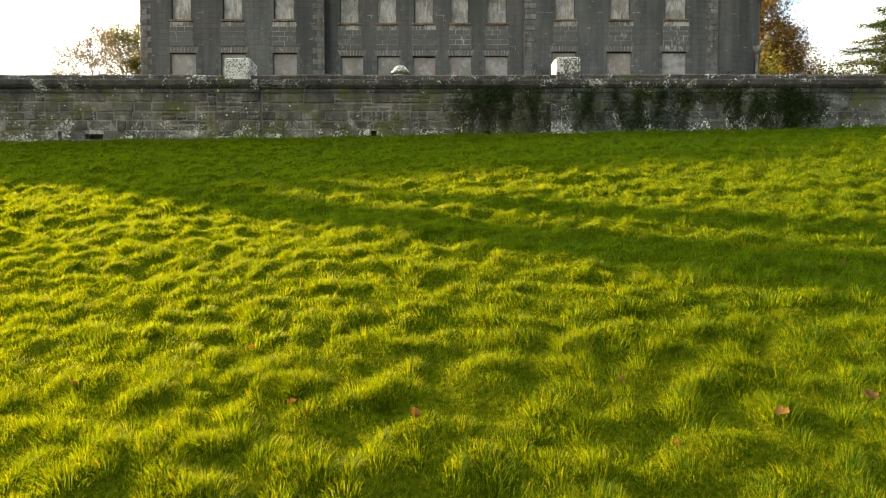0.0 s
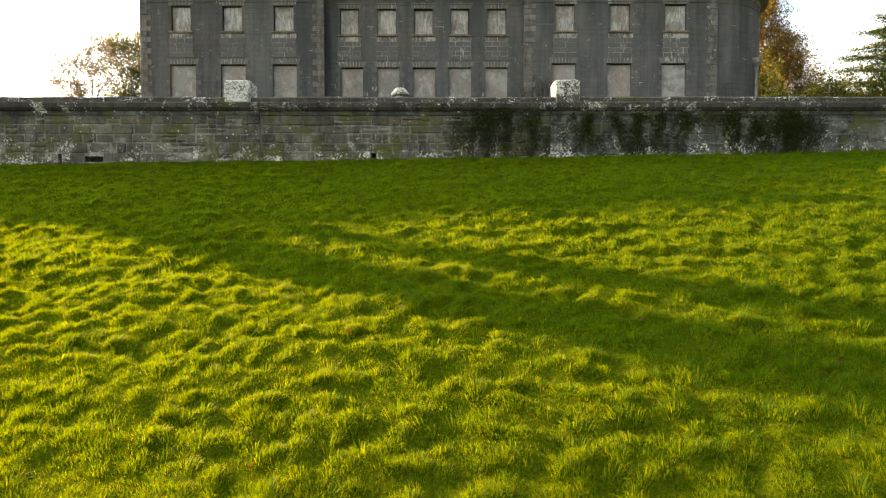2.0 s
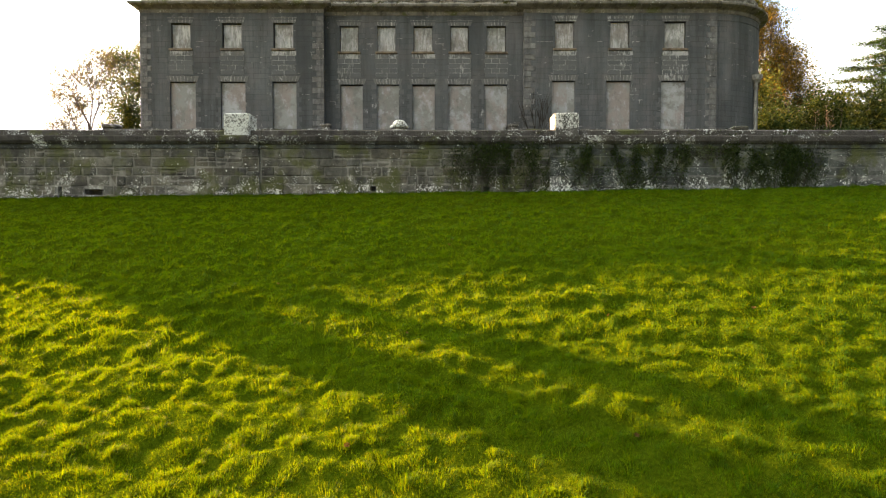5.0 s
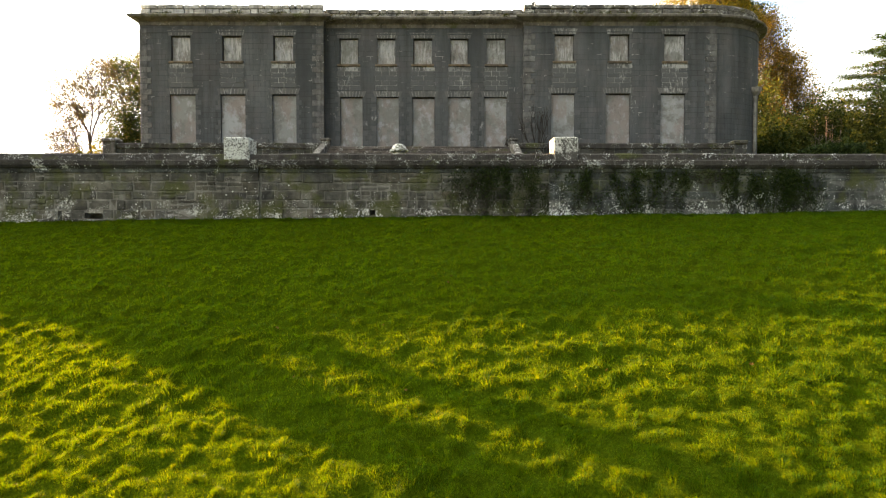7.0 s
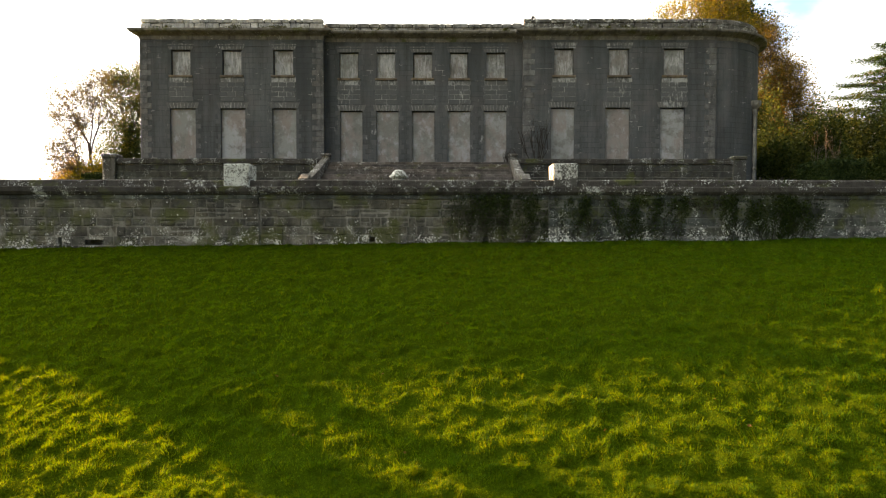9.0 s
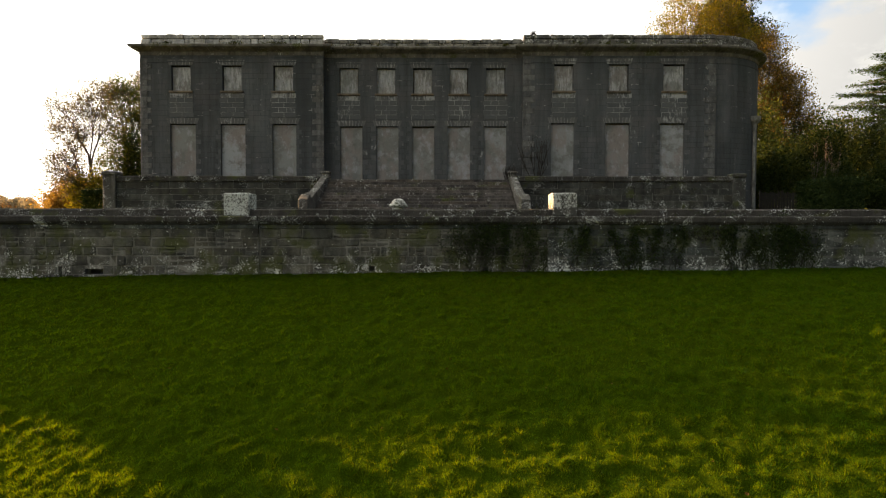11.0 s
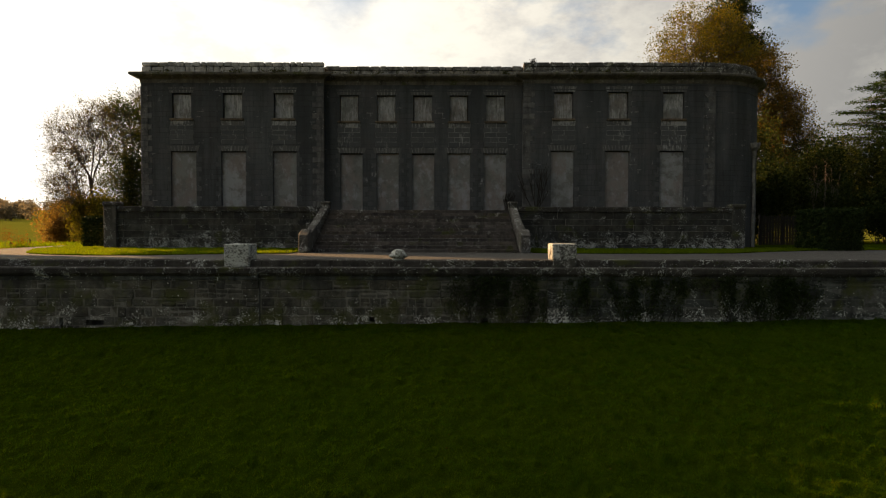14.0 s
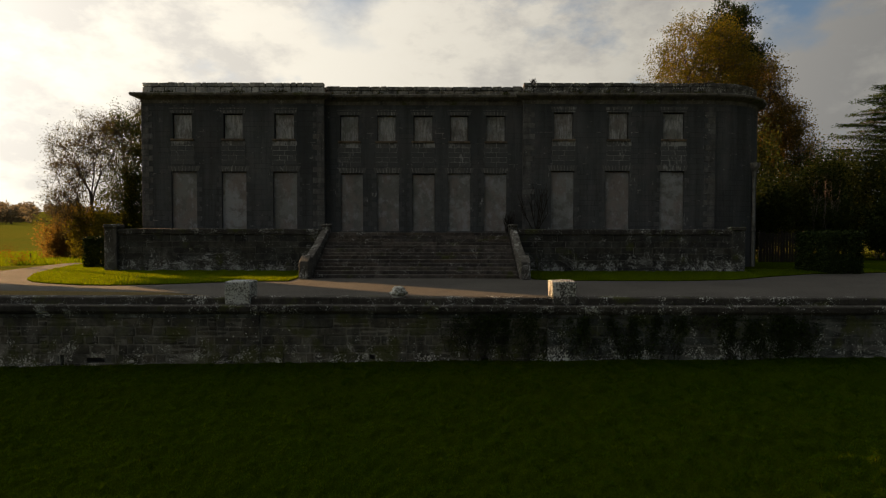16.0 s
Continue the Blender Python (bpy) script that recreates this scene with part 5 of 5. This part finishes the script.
for i, (x, y) in enumerate(((-0.0, 0.0), (0.55, 0.2), (-0.5, 0.3))):
    crown_tree("sapling", "bare pale-stemmed sapling among the shrubs", (29.3 + x * 1.6, 45.2 + y, 0), (0.1 * i - 0.1, 0, 1.6), 0.028, (((0.1 * i - 0.1, 0, 5.0), (0.55, 0.5, 1.6), 1.0),), 12, LEAF_GREEN, 0.05, 0, 0.2, 0.5, 2, 40 + i, BARK, group="saplings beside the house", pull=0.3)


fence = thing("timber_fence", "dark weathered timber fence beside the round end", "fence", "", (22.4, 41.5, 0.0))
for i in range(16):
    part("board", block(i * 0.2, i * 0.2 + 0.17, 0, 0.03, 0.05, 2.1 + 0.05 * math.sin(i * 2.3), 0.006), TWIG, fence)
for i in range(3):
    part("post", block(i * 1.55 - 0.06, i * 1.55 + 0.06, 0.034, 0.16, 0, 2.25, 0.01), TWIG, fence)
for z in (0.5, 1.6):
    part("rail", block(-0.05, 3.2, 0.034, 0.08, z, z + 0.1, 0.008), TWIG, fence)


def cedar(at, height, reach, seed):
    """A cedar: straight trunk with flat, layered plates of needles."""
    r, nr = random.Random(seed), np.random.RandomState(seed)
    ob = thing("cedar_tree", "old cedar with layered flat green branches", "tree", "", at)
    wd = Wood()
    trunk = [Vector((0.15 * math.sin(i), 0.1 * i / 8, height * i / 8)) for i in range(9)]
    for i in range(8):
        wd.limb(trunk[i], trunk[i + 1], 0.55 * (1 - i / 9), 0.55 * (1 - (i + 1) / 9), 8)
    pads = []
    for k in range(110):
        z = height * (0.16 + 0.84 * (k / 109) ** 0.9)
        a = k * 2.4 + r.uniform(-0.3, 0.3)
        L = reach * (1.0 - 0.55 * max(0, (z / height - 0.35)) / 0.65) * r.uniform(0.7, 1.1)
        p = Vector((0, 0, z))
        q = p + Vector((math.cos(a) * L, math.sin(a) * L, 0.12 * L + r.uniform(-0.2, 0.3)))
        mid = p.lerp(q, 0.5) + Vector((0, 0, 0.25))
        wd.limb(p, mid, 0.12, 0.07, 5)
        wd.limb(mid, q, 0.07, 0.02, 4)
        for j in range(14):
            s = 0.3 + 0.7 * j / 13
            c = p.lerp(q, s) + Vector((r.uniform(-0.25, 0.25), r.uniform(-0.25, 0.25), 0.05)) * L * 0.28
            wd.limb(p.lerp(q, s), c, 0.02, 0.008, 3)
            pads.append(tuple(c))
    arrays_part("trunk", [tuple(v) for v in wd.v], [f for f in wd.f if len(f) == 4], BARK, ob)
    V, F = leaf_cards(nr, pads, 0.11, (0.4, 0.4, 0.06), 36, 0.7)
    arrays_part("crown", V, F, LEAF_CEDAR, ob)
    return ob


cedar((43.6, 56.0, 0), 15.4, 7.9, 51)
bush("autumn_shrub", "golden beech behind the dark shrubs", (42.6, 66.0, 0), (3.6, 2.6, 12.2), LEAF_GOLD, 0.12, 9000, 46, 18)

# dense woods far off, and trees outside the view that shade the lawn
n = np.random.RandomState(61)
C = []
for k in range(420):
    seen = k < 230
    a = radians(n.uniform(-46, -31) if seen else n.uniform(-64, 64))
    d = n.uniform(300, 560)
    x, y = d * math.sin(a), d * math.cos(a)
    if -0.58 > x / y > -0.70 and d < 430:
        continue
    z = float(land_height(np.array([x]), np.array([y]))[0])
    hgt = n.uniform(5.5, 10.5)
    m = 220 if seen else 14
    v = n.normal(0, 1, (m, 3))
    v /= np.linalg.norm(v, axis=1, keepdims=True)
    bumps = 0.85 + 0.2 * np.sin(4 * v[:, :1] + k) * np.sin(5 * v[:, 2:] + 2 * k)
    C.append(np.array([x, y, z + hgt * 0.5]) + v * bumps * np.array([hgt * 0.42, hgt * 0.42, hgt * 0.5]) * n.uniform(0.6, 1.05, (m, 1)))
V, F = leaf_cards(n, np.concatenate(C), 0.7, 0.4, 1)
tagged(new("far_woods", from_arrays("far_woods", V, F, LEAF_WOODS_HAZED)), "brown autumn woods on the far hills, leaf colour paled for haze", "woods", kind="stuff")


def shade_place(q, a):
    """A place by its distance across and along the sun's way."""
    return (q * 0.589 - a * 0.808, q * 0.808 + a * 0.589)


def shade_tree(name, label, q0, q1, top, bottom, deep, leaf_count, seed, far=45.0):
    """A tree whose crown lies between two outlines across the sun's way."""
    r, nr = random.Random(seed), np.random.RandomState(seed)
    mid = (q0 + q1) / 2
    x, y = shade_place(mid, far)
    ob = thing(name, label, "tree", "", (x, y, -1.0))
    wd = Wood()
    h = bottom(mid) + 1.0
    wd.limb(Vector((0, 0, -0.3)), Vector((0.1, 0, h * 0.6)), 0.2, 0.16, 8)
    wd.limb(Vector((0.1, 0, h * 0.6)), Vector((0, 0, h + 0.6)), 0.16, 0.08, 8)
    for k in range(60):
        q = mid + (q1 - q0) / 2 * r.uniform(-0.85, 0.85)
        z = bottom(q) + (top(q) - bottom(q)) * r.uniform(0.15, 0.8)
        px_, py_ = shade_place(q, far + r.uniform(-deep, deep))
        c = Vector((px_ - x, py_ - y, z + 1.0))
        wd.limb(Vector((0, 0, min(h * 0.9, c.z - 0.2))), c, 0.04, 0.012, 4)
    qs = nr.uniform(q0, q1, leaf_count)
    u = nr.uniform(0, 1, leaf_count)
    t, b_ = np.array([top(v) for v in qs]), np.array([bottom(v) for v in qs])
    zs = b_ + (t - b_) * u + 0.12 * wave(qs * 3, u * 4, seed, 0.5)
    aa = far + nr.uniform(-deep, deep, leaf_count)
    C = np.stack([qs * 0.589 - aa * 0.808 - x, qs * 0.808 + aa * 0.589 - y, zs + 1.0], 1)
    arrays_part("trunk", [tuple(v) for v in wd.v], wd.f, BARK, ob)
    LV, LF = leaf_cards(nr, C, 0.13, 0.05, 1)
    arrays_part("crown", LV, LF, LEAF_GREEN, ob)


shade_tree("slim_tree", "slim tall columnar tree beyond the lawn", 4.34, 5.06, lambda q: 10.5 - 2.0 * abs(q - 4.7), lambda q: 0.25, 0.6, 8000, 71, 30.0)
shade_tree("round_tree", "round-headed evergreen tree beyond the lawn", 5.0, 11.45, lambda q: 9.45 if q > 10.9 else 7.15 + (0.49 if q > 7.03 else 0.3) * (q - 7.03), lambda q: 3.6 + 1.1 * max(0.0, q - 7.0), 2.0, 17000, 72)
shade_tree("round_tree", "broad evergreen tree beyond the lawn", 11.2, 15.4, lambda q: 14.2 + 0.35 * (q - 11.7), lambda q: 11.7, 2.0, 11000, 74, 62.0)
shade_tree("young_tree", "thin young tree beyond the lawn", 5.74, 6.03, lambda q: 4.2 - 1.2 * abs(q - 5.88), lambda q: 0.6, 0.3, 2000, 73, 30.0)

# ---- ivy on the terrace wall ----


def ivy(x0, x1, z0, z1, count, seed, label):
    r, nr = random.Random(seed), np.random.RandomState(seed)
    ob = thing("ivy", label, "ivy", "ivy on the terrace wall")
    wd = Wood()
    pts = []
    for k in range(max(5, int((x1 - x0) * 14))):
        low = r.uniform(0.0, 0.55) if r.random() < 0.6 else 0.0
        p = Vector((r.uniform(x0 - 0.15, x1 + 0.15), WALL_Y - 0.1, z0 - 0.1 + low * (z1 - z0)))
        hgt = (1.0 - low) * (z1 - z0) if low else r.uniform(0.4, 1.0) * (z1 - z0)
        steps = 9
        for i in range(steps):
            q = p + Vector((r.uniform(-0.12, 0.12), r.uniform(-0.01, 0.01), hgt / steps))
            wd.limb(p, q, 0.012 * (1 - i / 12), 0.012 * (1 - (i + 1) / 12), 4)
            p = q
            pts += [tuple(p)] * (1 + i // 2)
    tagged(arrays_part("wood", [tuple(v) for v in wd.v], wd.f, TWIG, ob), kind="stuff")
    pts = np.array(pts)
    pick = pts[nr.randint(0, len(pts), count)]
    V, F = leaf_cards(nr, pick, 0.03, (0.075, 0.03, 0.15), 1)
    V[:, 1] = np.minimum(V[:, 1], WALL_Y - 0.02)
    arrays_part("leaves", V, F, LEAF_IVY, ob)


def wx(u):
    return (u - 784) / 1046 * WALL_Y


ivy(wx(790), wx(870), -1.6, -0.5, 600, 1, "thin trailing ivy on the limestone wall")
ivy(wx(840), wx(970), -1.75, -0.3, 4200, 2, "mat of dark ivy hanging under the coping")
ivy(wx(1005), wx(1050), -1.7, -0.45, 1700, 3, "sparse ivy stems on the pale wall")
ivy(wx(1095), wx(1195), -1.8, -0.4, 4600, 4, "dark ivy clump climbing the wall")
ivy(wx(1225), wx(1290), -0.8, -0.35, 350, 5, "small ivy tuft under the coping")
ivy(wx(1296), wx(1405), -1.8, -0.25, 7600, 6, "thick dark ivy clump climbing over the coping")
ivy(wx(1405), wx(1450), -1.8, -0.6, 2200, 7, "sparse green ivy beside the clump")


# ---- plants rooted in the house ----
def twigs(at, hgt, seed, label, parent_name="wall_plant"):
    r = random.Random(seed)
    ob = thing(parent_name, label, "plant", "plants rooted in the masonry", at)
    wd = Wood()
    for k in range(7):
        wd.grow(r, Vector((r.uniform(-0.15, 0.15), 0, 0)), Vector((r.uniform(-0.6, 0.6), r.uniform(-0.5, 0.05), 1)), hgt * 0.5, 0.036, 2, 0.4, 0.4, 3, (2, 4))
    tagged(arrays_part("wood", [tuple(v) for v in wd.v], wd.f, TWIG, ob), kind="stuff")


twigs((5.55, FACADE - 0.3, 2.08), 2.7, 1, "leafless buddleia growing beside the wing wall")
twigs((3.9, CENTRE - 0.15, 2.08), 1.2, 2, "leafless buddleia beside the end window")
twigs((5.4, FACADE + 0.3, 10.85), 0.4, 3, "small weed growing from the parapet")
twigs((19.9, FACADE + 2.6, 5.9), 0.5, 4, "small weed growing from the round end")

MOSS = foliage("moss_and_weeds", ((0.0, (0.03, 0.04, 0.01)), (0.6, (0.06, 0.065, 0.014)), (1.0, (0.1, 0.085, 0.02))), 0.2)
wr = random.Random(57)
tufts_v, tufts_f, count = [], [], 0
for k in range(26):
    x = wr.uniform(WING_L + 0.3, WING_R - 0.3)
    y = (CENTRE if WING_LR < x < WING_RL else FACADE) - wr.uniform(0.1, 0.45)
    V, F = leaf_cards(np.random.RandomState(k), [(0, 0, 0.02)], 0.05, (wr.uniform(0.12, 0.4), 0.07, 0.07), wr.randint(60, 170))
    V[:, 2] -= 0.25 * np.clip(-V[:, 1] - 0.02, 0, 1)
    tufts_v.append(V + np.array([x, y, 10.27]))
    tufts_f.append(F + count)
    count += len(V)
tagged(new("moss", from_arrays("moss", np.concatenate(tufts_v), np.concatenate(tufts_f), MOSS)), "ragged moss and weeds along the stone cornice", "moss", kind="stuff")

# ---- fallen leaves on the lawn ----
LEAF_FALLEN = foliage("fallen_leaf", ((0.0, (0.1, 0.06, 0.016)), (0.5, (0.16, 0.11, 0.04)), (1.0, (0.26, 0.21, 0.12))), 0.3, through_tint=(1.2, 1.1, 0.7))


def fallen_leaf(x, y, size, seed):
    r = random.Random(seed)
    bm = blank()
    n = 6
    L = []
    for i in range(n + 1):
        s = i / n
        wdt = size * 0.42 * math.sin(math.pi * min(1, 0.08 + s * 0.95)) * (1 + 0.35 * math.sin(i * 2.2))
        c = Vector((size * (s - 0.5), 0, size * 0.35 * (s - 0.5) ** 2 * 2))
        L.append([bm.verts.new(c + Vector((0, k * wdt, abs(k) * wdt * 0.55))) for k in (-1, 0, 1)])
    for a, b in zip(L, L[1:]):
        for k in range(2):
            bm.faces.new((a[k], a[k + 1], b[k + 1], b[k]))
    bmesh.ops.solidify(bm, geom=bm.faces[:], thickness=0.002)
    ob = tagged(new("fallen_leaf", mesh_of("fallen_leaf", bm, LEAF_FALLEN)), "curled brown fallen leaf lying on the grass", "leaf", "fallen leaves on the lawn")
    z = float(lawn_height(np.array([x]), np.array([y]))[0])
    ob.matrix_world = pose(x, y, z + 0.04, r.uniform(-40, 40), r.uniform(-40, 40), r.uniform(0, 360))
    return ob


for i, (x, y) in enumerate(((-0.73, 2.50), (-0.15, 2.35), (0.88, 2.06), (1.37, 2.21), (0.83, 2.61), (1.80, 2.29), (-1.14, 3.20), (-2.00, 2.91), (0.12, 11.41), (3.16, 10.60), (2.70, 8.48), (3.93, 8.19), (4.04, 7.45), (-0.46, 7.32), (-5.66, 12.03), (2.21, 7.63), (-0.97, 9.50), (-2.75, 9.61), (1.94, 10.55), (-5.62, 9.97), (-2.02, 7.84), (1.69, 4.90), (-0.84, 4.96), (2.77, 3.92), (0.18, 11.96))):
    s = 0.075 + 0.02 * math.sin(i * 2.7)
    fallen_leaf(x, y, s * 0.75, i)

# ---- stones of the terrace wall ----
srng = random.Random(91)


def stone_course(x0, x1, z0, z1, face):
    x = x0
    dressed = x0 > 0
    mat = STONE_WALL_PALE if dressed else STONE_WALL
    while x < x1 - 0.05:
        L = min(srng.choice((0.6, 0.9, 1.2, 1.4) if dressed else (0.24, 0.32, 0.4, 0.5, 0.62, 0.85)) * srng.uniform(0.85, 1.15), x1 - x)
        if x1 - x - L < 0.2:
            L = x1 - x
        a, b = x + 0.01, x + L - 0.01
        x += L
        cut = [d for d in DRAINS if a < d[1] and b > d[0] and z0 < d[3] - 0.06 and z1 > d[2] + 0.06]
        if cut:
            for c, d in ((a, min(b, cut[0][0])), (max(a, cut[0][1]), b)):
                if d - c > 0.08:
                    part("stone", block(c, d, WALL_Y - face, WALL_Y + 0.12, z0 + 0.006, z1 - 0.006, 0.015, 0.01, srng), mat, terrace_wall)
            continue
        y = WALL_Y - face + srng.uniform(-0.02, 0.002)
        if srng.random() < (0.06 if dressed else 0.24) and z1 - z0 > 0.2:
            m = z0 + (z1 - z0) * srng.uniform(0.4, 0.6)
            spans = ((z0, m - 0.004), (m + 0.004, z1))
        else:
            spans = ((z0, z1),)
        for c, d in spans:
            rag = 0.006 if dressed else 0.014
            bm = block(a + srng.uniform(-rag, rag), b + srng.uniform(-rag, rag), y + (0.0 if not dressed else 0.008), WALL_Y + 0.12, c + 0.008 + srng.uniform(-0.004, rag), d - 0.008 - srng.uniform(-0.004, rag), 0.02, 0.016, srng)
            part("stone", bm, mat, terrace_wall)


for x0, x1, face in ((-14.7, -5.66, 0.05), (-5.6, 3.29, 0.0), (3.29, 14.7, 0.07)):
    z = -0.555
    for hgt in ((0.27, 0.3, 0.26, 0.31, 0.28, 0.3), (0.31, 0.24, 0.29, 0.25, 0.33, 0.3), (0.24, 0.33, 0.27, 0.3, 0.26, 0.3))[0 if x0 < -6 else 1 if x0 < 0 else 2]:
        stone_course(x0, x1, z - hgt, z, face)
        z -= hgt
rest = blank()
for s in (-1, 1):
    x = 14.7
    while x < 41.5:
        L = srng.uniform(0.5, 1.1)
        z = -0.555
        for hgt in (0.3, 0.3, 0.3, 0.3, 0.3, 0.3):
            a, b = (x + 0.01, x + L - 0.01) if s > 0 else (-x - L + 0.01, -x - 0.01)
            box(rest, a, b, WALL_Y - 0.05, WALL_Y + 0.11, z - hgt + 0.008, z - 0.008)
            z -= hgt
        x += L
tagged(part("stonework", rest, STONE_WALL, terrace_wall), kind="stuff")
